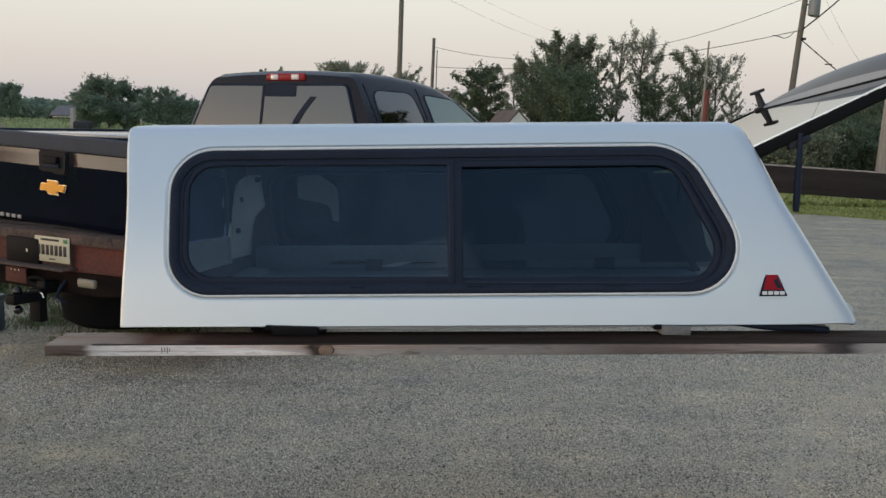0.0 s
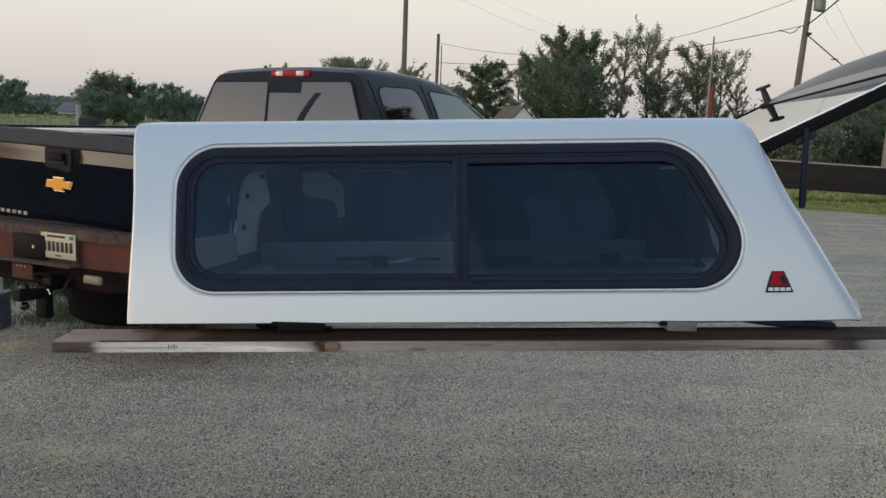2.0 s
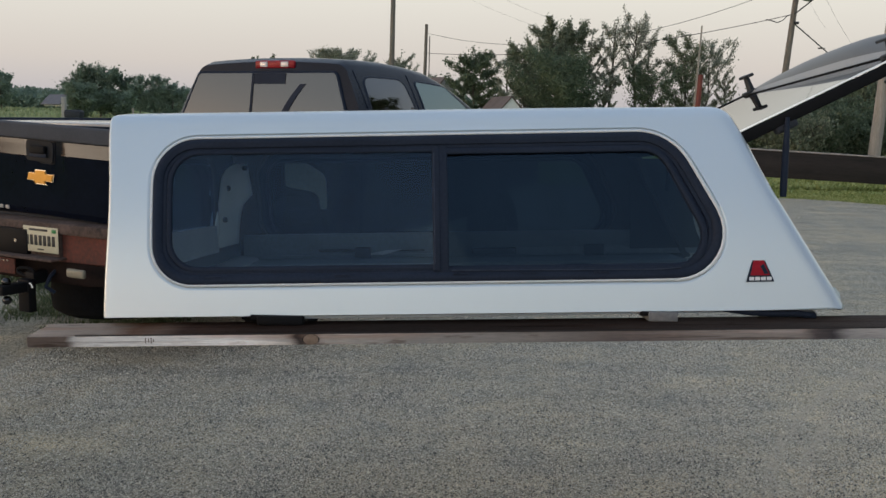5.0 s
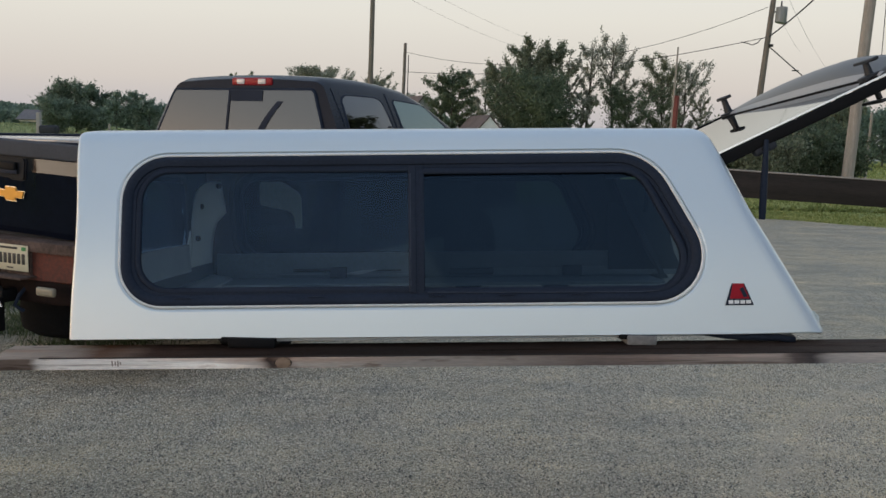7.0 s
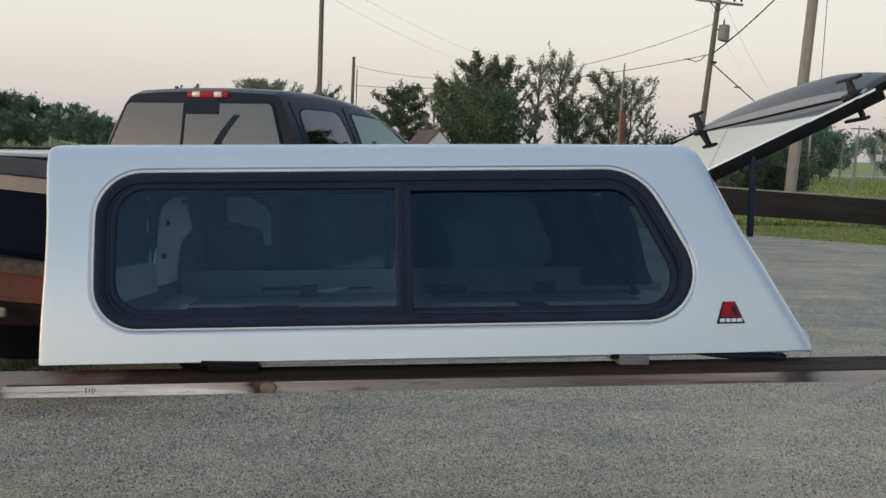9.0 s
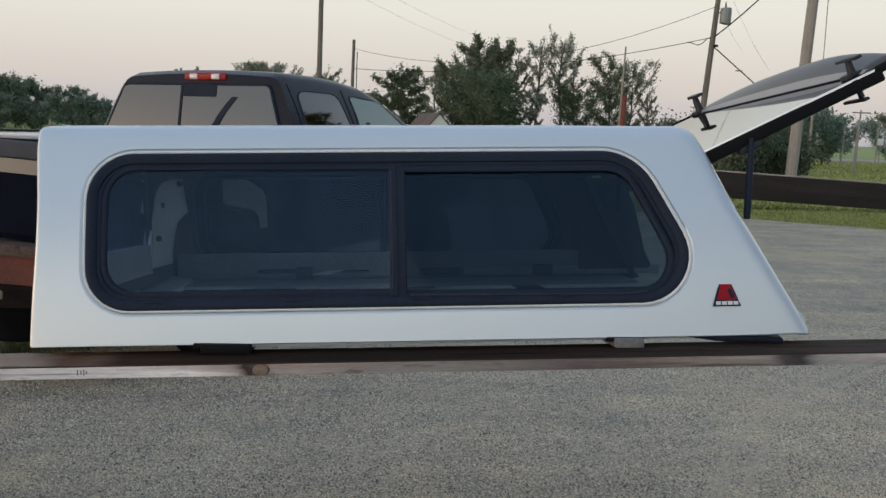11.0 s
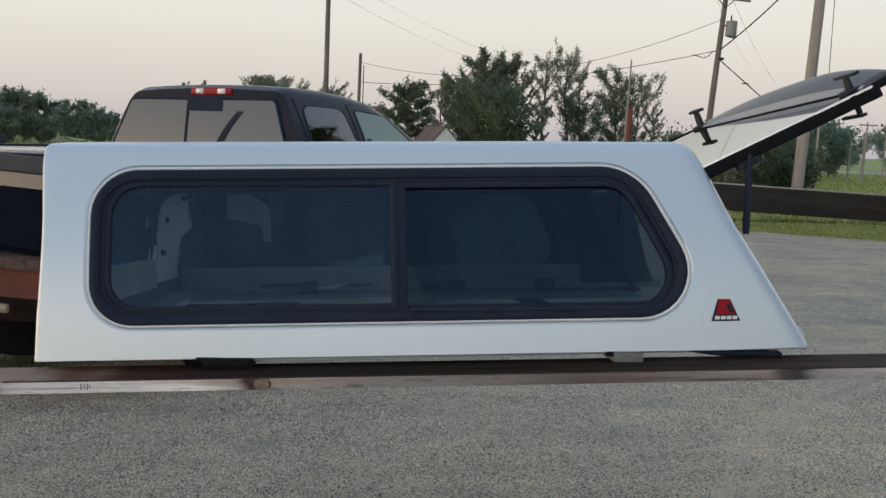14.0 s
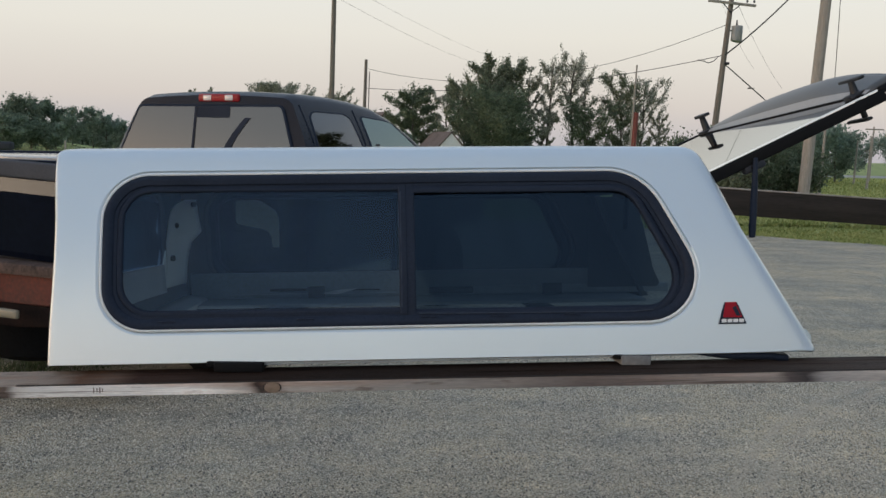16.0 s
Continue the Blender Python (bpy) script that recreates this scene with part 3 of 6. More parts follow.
bmesh.ops.recalc_face_normals(bm, faces=bm.faces)
tagged(part("ground", bm, M_GRASS), "green grass field with paler dry patches", "ground", kind="structure")

lot = [(-14, -16), (22, -16), (26, 6), (17.5, 14.5), (10.6, 18.5), (8.8, 19.9), (5.0, 22.5), (1.5, 24), (-1.0, 20), (-1.4, 13), (-2.2, 12.6), (-4.0, 12.6), (-7.0, 12.0), (-9, 11.0), (-14, 9)]
rng = random.Random(3)
bm = bmesh.new()
ring = []
for i, p in enumerate(lot):
    q = lot[(i + 1) % len(lot)]
    for k in range(8):
        t = k / 8
        ring.append((p[0] + (q[0] - p[0]) * t + rng.uniform(-0.12, 0.12), p[1] + (q[1] - p[1]) * t + rng.uniform(-0.12, 0.12)))
bm.faces.new([bm.verts.new((x, y, 0.006)) for x, y in ring])
tagged(part("gravel_lot", bm, M_GRAVEL, smooth=0), "compacted grey gravel parking lot with worn tracks", "gravel", kind="structure")

bm = sheet([[(24, 108 + 8, 0.01), (160, 100 + 8, 0.01)], [(24, 100, 0.01), (160, 90, 0.01)]])
tagged(part("road", bm, M_ROAD, smooth=0), "pale grey country road beyond the grass", "road", kind="structure")


def scatter_stones(name, count, x0, x1, y0, y1, rmin, rmax, label, material, power=1.0, banded=False, seed=5):
    """Loose stones, sparse where tyres pressed them in; banded ones keep to the coarse drifts beside the tracks."""
    g = np.random.default_rng(seed)
    base = np.array([(1, 0, 0), (-0.5, 0.87, 0), (-0.5, -0.87, 0), (0.1, 0.1, 0.8)])
    tri = np.array([(0, 1, 3), (1, 2, 3), (2, 0, 3)])
    x = g.uniform(x0, x1, count)
    y = y0 + (y1 - y0) * g.random(count) ** power
    r = rmin + (rmax - rmin) * g.random(count) ** 3
    pressed = np.abs(np.hypot(x - TRACK[0], y - TRACK[1]) - TRACK[2]) < 0.10 + 0.03 * np.sin(7 * y)
    ring = np.hypot(x - TRACK[0], y - TRACK[1]) + 0.10 * np.sin(1.9 * x - 1.3 * y) + 0.06 * np.sin(4.7 * y + 2.0 * x)
    drift = np.sin(7.4 * ring + 0.4) + 0.8 * np.sin(17.3 * ring + 1.1) + 0.6 * np.sin(2.9 * x + 3.7 * y) + 0.4 * np.sin(9.1 * x - 7.7 * y + 2)
    if banded:
        keep = g.random(count) < np.where(pressed, 0.05, np.clip(0.12 + 0.42 * drift, 0.06, 1.0))
    else:
        keep = g.random(count) < np.where(pressed, 0.28, np.clip(0.66 + 0.18 * drift, 0.3, 1.0))
    x, y, r = x[keep], y[keep], r[keep]
    count = len(x)
    a = g.uniform(0, 6.283, count)
    sq = g.uniform(0.6, 1.3, (count, 3))
    jit = g.uniform(-0.25, 0.25, (count, 4, 3))
    v = (base[None] + jit) * sq[:, None] * r[:, None, None]
    ca, sa = np.cos(a)[:, None], np.sin(a)[:, None]
    vx, vy = v[..., 0] * ca - v[..., 1] * sa, v[..., 0] * sa + v[..., 1] * ca
    v = np.stack([vx + x[:, None], vy + y[:, None], v[..., 2] * 1.25 + 0.006], -1)
    f = tri[None] + 4 * np.arange(count)[:, None, None]
    me = bpy.data.meshes.new(name)
    me.from_pydata(v.reshape(-1, 3).tolist(), [], f.reshape(-1, 3).tolist())
    return tagged(part(name, me, material), label, "gravel", kind="stuff")


scatter_stones("loose_gravel", 330000, -2.8, 4.8, 3.8, 8.3, 0.0029, 0.0072, "fine grey and tan gravel on the lot", M_STONE, 1.35)
scatter_stones("coarse_gravel", 170000, -2.8, 4.8, 3.8, 8.3, 0.0042, 0.0092, "coarser mixed gravel drifted beside the tracks", M_COARSE, 1.3, True, 8)


def grass_patch(name, count, inside, h0, h1, seed, label, width=0.012, blade=None):
    g = random.Random(seed)
    vs, fs = [], []
    for _ in range(count):
        x, y = inside(g)
        a, h, b = g.uniform(0, 6.28), g.uniform(h0, h1), g.uniform(0.1, 0.6)
        dx, dy = math.cos(a), math.sin(a)
        w = width * g.uniform(0.7, 1.4)
        i = len(vs)
        z = ground_height(x, y)
        vs += [(x - dy * w, y + dx * w, z), (x + dy * w, y - dx * w, z), (x + dx * b * h + dy * w * 0.6, y + dy * b * h - dx * w * 0.6, z + h * 0.65), (x + dx * b * h * 1.9, y + dy * b * h * 1.9, z + h)]
        fs += [(i, i + 1, i + 2), (i, i + 2, i + 3)]
    me = bpy.data.meshes.new(name)
    me.from_pydata(vs, [], fs)
    return tagged(part(name, me, blade or M_BLADE), label, "grass", kind="stuff")


def in_strip(g):
    x = g.uniform(6, 24)
    edge = float(np.interp(x, [5, 8.8, 10.6, 17.5, 26], [22.5, 19.9, 18.5, 14.5, 6]))
    return x, edge + abs(g.gauss(0, 1)) * 3.2


grass_patch("mown_grass_strip", 40000, in_strip, 0.02, 0.055, 11, "short mown green grass along the lot's edge", 0.02)
grass_patch("weeds_by_truck", 8500, lambda g: (lambda c: (c[0] + g.gauss(0, 0.17), c[1] + g.gauss(0, 0.13)))(g.choice(((-2.62, 7.05), (-2.25, 7.3), (-2.8, 7.6), (-3.2, 8.3), (-2.6, 8.4), (-2.9, 9.0), (-3.6, 8.9), (-3.35, 8.0), (-3.0, 8.7), (-3.9, 8.5), (-2.7, 7.8), (-2.35, 7.75), (-3.3, 7.55), (-2.1, 8.1)))), 0.015, 0.075, 12, "low green weeds growing round the truck", 0.005, M_WEED)
grass_patch("rough_weeds", 6500, lambda g: (g.uniform(-8.0, -3.0), g.uniform(8.6, 12.5)), 0.1, 0.5, 14, "rough dark weeds beyond the truck", 0.010, M_WEED)
grass_patch("field_grass", 26000, lambda g: (g.uniform(-48, -6), g.uniform(22, 80)), 0.06, 0.20, 13, "tall pale field grass beyond the truck", 0.05, M_FIELD)

grass_patch("roadside_grass", 30000, lambda g: (lambda y: (y * g.uniform(0.36, 0.68), y))(23 + 70 * g.random() ** 1.6), 0.05, 0.16, 15, "yellowish green grass between lot and road", 0.05)

# ---- the camper shell ----
CAP = pose(-0.894, 2.498, 1.139) @ pose(0, 0, 0, 0, -1.93, 0) @ pose(0, 0, 0, -4.0, 0, 0)
LEAN = 0.2308
WIDE = 1.70
TOP = 0.571
BULGE = 0.024
REAR, CROWN = 2.071, 1.771
OUT = [(0.0, 0.0), (REAR + 0.004, -0.007), (CROWN, TOP), (-0.006, TOP)]
OUT_R = [0.004, 0.012, 0.100, 0.022]
WIN = [(0.1335, 0.0895), (1.8077, 0.087), (1.594, 0.497), (0.127, 0.4925)]
WIN_R = [0.110, 0.129, 0.160, 0.115]
SHOULDER = 0.035


def edge_drop(u, w):
    """How far the skin rolls inwards near the top and the raked rear edge."""
    top = TOP - w
    k = (REAR - CROWN) / TOP
    rear = (REAR - k * w - u) / math.sqrt(1 + k * k)
    front = u + 0.006
    d = 0.0
    for dist, r in ((top, SHOULDER), (rear, 0.045), (front, 0.012)):
        if dist < r:
            x = r - max(dist, 0)
            d += r - math.sqrt(max(0, r * r - x * x))
    return min(d, 0.06)


def skin(u, w):
    bulge = -BULGE * math.sin(math.pi * min(1, max(0, w / TOP)))
    return LEAN * w + bulge + edge_drop(u, w)


def front_bow(u, w):
    """The front edge is drawn in at mid height and kicks forward at the foot and under the roof."""
    d = float(np.interp(w, [0.0, 0.095, 0.18, 0.23, 0.283, 0.33, 0.38, 0.505, 0.571], [-0.0050, -0.0010, 0.0040, 0.0064, 0.0076, 0.0074, 0.0056, -0.0042, -0.0050]))
    return d * max(0.0, 1 - max(0.0, u) / 0.10)


def rear_bow(u, w):
    """The raked rear edge is slightly hollow at mid height."""
    k = (REAR - CROWN) / TOP
    dist = max(0.0, REAR - k * w - u)
    d = float(np.interp(w, [0.0, 0.05, 0.11, 0.19, 0.264, 0.33, 0.40, 0.47, 0.571], [0.0, 0.001, 0.006, 0.010, 0.0125, 0.0145, 0.010, 0.002, 0.0]))
    return -d * max(0.0, 1 - dist / 0.12)


def side_panel(far):
    outline = rounded(OUT, OUT_R, 8, 16)
    hole = rounded(WIN, WIN_R, 8, 16, 0.002)
    lip = rounded(WIN, WIN_R, 8, 16, 0.0075)
    lip2 = rounded(WIN, WIN_R, 8, 16, 0.0105)
    lip3 = rounded(WIN, WIN_R, 8, 16, 0.0150)
    lip4 = rounded(WIN, WIN_R, 8, 16, 0.0185)
    lip5 = rounded(WIN, WIN_R, 8, 16, 0.0300)
    loops = [outline] + [[a.lerp(b, t) for a, b in zip(outline, lip5)] for t in (0.03, 0.07, 0.12, 0.18, 0.26, 0.36, 0.5, 0.75)] + [lip5, lip4, lip3, lip2, lip, hole]
    sink = [0] * 9 + [0.0, 0.0, 0.0, 0.005, 0.005, 0.012]

    def place(u, w, k):
        v = skin(u, w) + sink[k]
        return (u + front_bow(u, w) + rear_bow(u, w), WIDE - v if far else v, w)
    bm = bands(loops, place)
    if not far:
        bmesh.ops.reverse_faces(bm, faces=bm.faces)
    bmesh.ops.recalc_face_normals(bm, faces=bm.faces)
    for f in bm.faces:
        if (f.normal.y > 0) != far:
            f.normal_flip()
    return bm


shell = thing("camper_shell", "silver fibreglass camper shell with tinted windows and raised hatch", "truck cap", m=CAP)
for far in (False, True):
    sp = part("side_panel", side_panel(far), (M_SILVER, M_LINER), shell, smooth=50)
    s = thick(sp, 0.012)
    s.modifiers[0].material_offset = s.modifiers[0].material_offset_rim = 1

# roof and rear header follow the side profile
prof = [Vector((u, TOP)) for u in (-0.006, 0.02, 0.2, 0.5, 0.8, 1.1, 1.4, 1.6)]
arc = [p for p in rounded(OUT, OUT_R, 8, 16) if p.x > 1.6 and p.y > 0.50]
arc.sort(key=lambda p: p.x)
prof += arc[:-1]
rows = []
for p in prof:
    v0 = LEAN * p.y + edge_drop(p.x, p.y)
    row = []
    for k in range(25):
        f = k / 24
        row.append((p.x, v0 + (WIDE - 2 * v0) * f, p.y + 0.022 * (1 - (2 * f - 1) ** 4) * min(1, (1.80 - p.x) / 0.3)))
    rows.append(row)
bm = sheet(rows)
for f in bm.faces:
    if f.normal.z < 0:
        f.normal_flip()
bmesh.ops.recalc_face_normals(bm, faces=bm.faces)
if sum(f.normal.z for f in bm.faces) < 0:
    bmesh.ops.reverse_faces(bm, faces=bm.faces)
r = thick(part("roof_panel", bm, (M_SILVER, M_LINER), shell, smooth=60), 0.012)
r.modifiers[0].material_offset = 1

# front wall with its window opening
FRONT = [(0.006, 0.0), (WIDE - 0.006, 0.0), (WIDE - LEAN * TOP - 0.02, TOP), (LEAN * TOP + 0.02, TOP)]
FWIN = [(0.40, 0.13), (1.26, 0.13), (1.22, 0.46), (0.44, 0.46)]
fo = rounded(FRONT, [0.01, 0.01, 0.05, 0.05], 8, 8)
fl = rounded(FWIN, [0.07, 0.07, 0.08, 0.08], 8, 8, 0.02)
fh = rounded(FWIN, [0.07, 0.07, 0.08, 0.08], 8, 8)
bm = bands([fo, [a.lerp(b, 0.5) for a, b in zip(fo, fl)], fl, fh], lambda u, w, k: (0.0 + (0.008 if k == 3 else 0), u, w))
bmesh.ops.recalc_face_normals(bm, faces=bm.faces)
if sum(f.normal.x for f in bm.faces) > 0:
    bmesh.ops.reverse_faces(bm, faces=bm.faces)
fp = thick(part("front_panel", bm, (M_SILVER, M_LINER), shell, smooth=30), 0.02)
fp.modifiers[0].material_offset = fp.modifiers[0].material_offset_rim = 1
fw = part("front_window", bands([rounded(FWIN, [0.07, 0.07, 0.08, 0.08], 8, 8, g) for g in (0.004, -0.02, -0.02)], lambda u, w, k: (0.004 + 0.012 * (k == 2), u, w)), M_RUBBER, shell)
bm = bands([rounded(FWIN, [0.07, 0.07, 0.08, 0.08], 8, 8, -0.018)], lambda u, w, k: (0.012, u, w), True)
part("pane", bm, M_GLASS, fw, "tinted front pane").visible_shadow = False

# inside of the front wall: pale cheek between its window and the far corner, and the panel under the sill
rows = []
for w, u0, v0, u1, v1 in ((0.10, 0.022, 1.140, 0.040, 1.55), (0.150, 0.022, 1.175, 0.042, 1.55), (0.185, 0.022, 1.200, 0.046, 1.55), (0.235, 0.022, 1.240, 0.053, 1.55), (0.275, 0.022, 1.270, 0.066, 1.55), (0.300, 0.022, 1.288, 0.090, 1.55), (0.318, 0.022, 1.300, 0.106, 1.55), (0.360, 0.022, 1.322, 0.099, 1.55), (0.400, 0.024, 1.348, 0.093, 1.55), (0.425, 0.028, 1.400, 0.090, 1.55), (0.441, 0.036, 1.462, 0.087, 1.55), (0.452, 0.056, 1.515, 0.085, 1.55)):
    rows.append([(u0 + (u1 - u0) * (k / 8) ** 1.7, v0 + (v1 - v0) * k / 8, w) for k in range(9)])
thick(part("inner_cheek", sheet(rows), M_CHEEK, shell, "white gelcoat cheek inside the front wall", smooth=60), 0.005, 0)
for v, w in ((1.515, 0.432), (1.395, 0.345), (1.325, 0.215)):
    part("bolt", tube([(0.030 + 0.05 * (v > 1.5), v, w), (0.040 + 0.05 * (v > 1.5), v - 0.006, w)], 0.012, 10), M_PLASTIC, shell, "dark bolt head")
rows = [[(0.030 + 0.012 * (1 - min(1, (w - 0.05) / 0.1)), 0.12 + 1.07 * k / 12, w + 0.006 * math.sin(math.pi * k / 12)) for k in range(13)] for w in (0.088, 0.10, 0.12, 0.16, 0.190, 0.197)]
thick(part("sill_panel", sheet(rows), M_SILL, shell, "pale grey panel under the front window", smooth=60), 0.006, 0)
rows = [[(0.032 + d, 0.10 + 1.50 * k / 12, z) for k in range(13)] for d, z in ((0.0, 0.040), (0.03, 0.034), (0.07, 0.030), (0.085, 0.022), (0.085, 0.004))]
thick(part("front_flange", sheet(rows), M_SILL, shell, "pale grey bottom flange of the front wall", smooth=60), 0.006, 0)
# pale rounded corner of the far window's inner trim
hook = [(p.x, p.y) for p in rounded([(0.255, 0.348), (0.402, 0.318), (0.408, 0.245), (0.438, 0.245), (0.436, 0.395), (0.355, 0.450), (0.256, 0.450)], [0.02, 0.05, 0.01, 0.01, 0.06, 0.06, 0.012], 8, 4)]
part("corner_moulding", extrude_outline(hook, 0.006, 0.002), M_MOULDING, shell, "pale curved corner moulding", m=pose(0, 1.540, 0.0))

# rear pillars, bottom flanges
rear = [Vector((REAR, 0.0)).lerp(Vector((REAR - 0.255, 0.486)), t / 8) for t in range(9)]
for far in (False, True):
    rows = []
    for p in rear:
        v0 = skin(p.x, p.y)
        rows.append([(p.x + rear_bow(p.x, p.y) - 0.012 * (k > 0) - 0.02 * (k > 1), (WIDE - v0 - d) if far else v0 + d, p.y) for k, d in enumerate((0.0, 0.012, 0.03, 0.045))])
    part("rear_pillar", sheet(rows), M_LINER if far else M_SILVER, shell, smooth=60).modifiers.new("t", "SOLIDIFY").thickness = 0.012
    y0 = WIDE - 0.165 if far else 0.035
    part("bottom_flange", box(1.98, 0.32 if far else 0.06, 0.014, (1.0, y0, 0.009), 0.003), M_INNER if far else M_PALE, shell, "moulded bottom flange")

# dark gusset behind the far rear pillar
part("corner_gusset", extrude_outline([(1.80, 0.045), (2.118, 0.045), (2.128, 0.062), (2.100, 0.120), (2.052, 0.326), (2.010, 0.420), (1.93, 0.45), (1.80, 0.45)], 0.008, 0.002), M_LINER, shell, "dark corner gusset", m=pose(0, 1.630, 0))

# rail, gasket lines, clamps and a loose metal sliver along the far flange
part("inner_rail", box(1.98, 0.012, 0.112, (1.03, WIDE - 0.046, 0.075), 0.006), M_INNER, shell, "dull grey moulded inner rail")
part("rail_ledge", box(0.90, 0.010, 0.040, (1.72, WIDE - 0.058, 0.040), 0.006, 3), M_RAIL, shell, "paler ledge along the rail")
part("rail_ledge", box(0.72, 0.008, 0.005, (0.575, WIDE - 0.064, 0.036), 0.002), M_RAIL, shell, "paler ledge along the rail")
part("rail_gasket", box(0.215, 0.008, 0.013, (0.490, WIDE - 0.064, 0.054), 0.003), M_PLASTIC, shell)
part("rail_gasket", box(0.13, 0.006, 0.006, (0.80, WIDE - 0.060, 0.050), 0.002), M_PLASTIC, shell)
for u, l, h in ((0.585, 0.075, 0.05), (1.18, 0.20, 0.030), (1.635, 0.088, 0.050)):
    part("clamp", box(l, 0.03, h, (u, WIDE - 0.070, 0.043), 0.005), M_PLASTIC, shell, "black rail clamp")
part("metal_sliver", extrude_outline([(-0.080, -0.006), (0.0, -0.008), (0.078, 0.018), (0.01, 0.014)], 0.003), M_WHITE, shell, "bright loose metal sliver", m=pose(0.682, WIDE - 0.080, 0.042, -40, 0, 0))


def side_window(far):
    """Black framed side window: fixed pane, sliding pane and centre post."""
    def put(dv):
        def place(u, w, k):
            v = LEAN * w - BULGE * math.sin(math.pi * w / TOP) + dv[k]
            return (u, WIDE - v if far else v, w)
        return place
    g = [0.003, 0.002, -0.004, -0.012, -0.024, -0.026, -0.034, -0.038, -0.040]
    dv = [0.012, 0.0, -0.004, -0.003, 0.002, 0.007, 0.007, 0.012, 0.020]
    loops = [rounded(WIN, WIN_R, 10, 14, x) for x in g]
    bm = bands(loops, put(dv))
    bmesh.ops.recalc_face_normals(bm, faces=bm.faces)
    win = part("side_window", bm, M_RUBBER, shell, "black rubber-framed tinted sliding side window", smooth=50)
    # panes
    v_at = lambda w, d: (WIDE - (LEAN * w - BULGE * math.sin(math.pi * w / TOP) + d)) if far else LEAN * w - BULGE * math.sin(math.pi * w / TOP) + d
    fixed = [(0.181, 0.134), (0.93, 0.132), (0.93, 0.4505), (0.177, 0.4515)]
    fixed_r = [0.076, 0.004, 0.004, 0.076]
    slide = [(0.945, 0.120), (1.722, 0.118), (1.558, 0.444), (0.945, 0.443)]
    slide_r = [0.004, 0.086, 0.076, 0.004]
    for c, r4, d, gm in ((fixed, fixed_r, 0.013, M_GLASS), (slide, slide_r, 0.019, M_SLIDEGLASS)):
        o = rounded(c, r4, 8, 8, 0.004)
        bm2 = bmesh.new()
        mid = 6
        rows2 = [[bm2.verts.new((p.x, v_at(p.y, d), p.y)) for p in o]]
        bm2.faces.new(rows2[0])
        bmesh.ops.triangulate(bm2, faces=bm2.faces)
        pane = part("pane", bm2, M_SLIDEGLASS if far else gm, win, "dark tinted pane", smooth=0)
        pane.visible_shadow = False
    # centre post and inner channels
    for u0, u1, d0, nm in ((0.913, 0.957, 0.001, "centre_post"),):
        rows3 = []
        for j in range(9):
            w = 0.118 + (0.464 - 0.118) * j / 8
            rows3.append([(u, v_at(w, d), w) for u, d in ((u0, d0 + 0.016), (u0, d0 + 0.003), (u0 + 0.003, d0), (0.5 * (u0 + u1) - 0.003, d0), (0.5 * (u0 + u1), d0 + 0.003), (u1 - 0.003, d0 + 0.003), (u1, d0 + 0.006), (u1, d0 + 0.022))])
        part(nm, sheet(rows3), M_RUBBER, win)
    inner = [[rounded(slide, slide_r, 8, 8, x) for x in (0.024, 0.015, 0.006, 0.0, -0.002)]][0]
    bm4 = bands(inner, lambda u, w, k: (u, v_at(w, (0.018, 0.005, 0.003, 0.006, 0.020)[k]), w))
    part("sash", bm4, M_RUBBER, win)
    inner = [rounded(fixed, fixed_r, 8, 8, x) for x in (0.020, 0.012, 0.004, 0.0, -0.002)]
    bm4 = bands(inner, lambda u, w, k: (u, v_at(w, (0.018, 0.006, 0.004, 0.006, 0.014)[k]), w))
    part("sash", bm4, M_RUBBER, win)
    if not far:
        # thin lighter tubes draw the highlights on track and post
        part("track_lip", tube([(u, v_at(w, 0.0015), w) for u, w in ((0.965, 0.1175), (1.25, 0.1145), (1.55, 0.1125), (1.605, 0.1165))], 0.0016, 6), M_TRACK, win, "track lip in a painted grey highlight")
        part("post_edge", tube([(0.9185, v_at(w, 0.0015), w) for w in (0.135, 0.24, 0.34, 0.445)], 0.0015, 6), M_TRACK, win, "post edge in a painted grey highlight")
    for u in (0.30, 0.66, 0.99, 1.18, 1.38):
        b = box(0.045, 0.004, 0.0035, (u, v_at(0.108, -0.0015), 0.108), 0.001)
        part("drain_slot", b, M_RUBBER, win)
    return win


# thin bright bead round the window
loop = rounded(WIN, WIN_R, 10, 14, 0.0045)
part("window_bead", tube([(p.x, skin(p.x, p.y) + 0.001, p.y) for p in loop + loop[:1]], [0.0036 + 0.0024 * smooth(1.55, 1.68, p.x) for p in loop + loop[:1]], 8, caps=False), M_PALE, shell, "pale moulded bead round the window")

side_window(False)
side_window(True)

# maker's badge: plain red and black trapezium with a white bar
badge = part("badge", extrude_outline([(0, 0), (0.078, 0), (0.054, 0.064), (0.020, 0.064)], 0.004, 0.0008), M_RUBBER, shell, "red and black trapezium badge", m=pose(1.784, LEAN * 0.068 - 0.0145, 0.074) @ pose(0, 0, 0, -13, 0, 0))
part("emblem", extrude_outline([(0.012, 0.018), (0.066, 0.018), (0.051, 0.060), (0.023, 0.060)], 0.002), M_ENAMEL, badge, "red enamel field", m=pose(0, -0.0015, 0))
part("emblem", extrude_outline([(0.050, 0.022), (0.062, 0.022), (0.050, 0.050), (0.040, 0.044), (0.045, 0.034)], 0.002), M_RUBBER, badge, m=pose(0, -0.0030, 0))
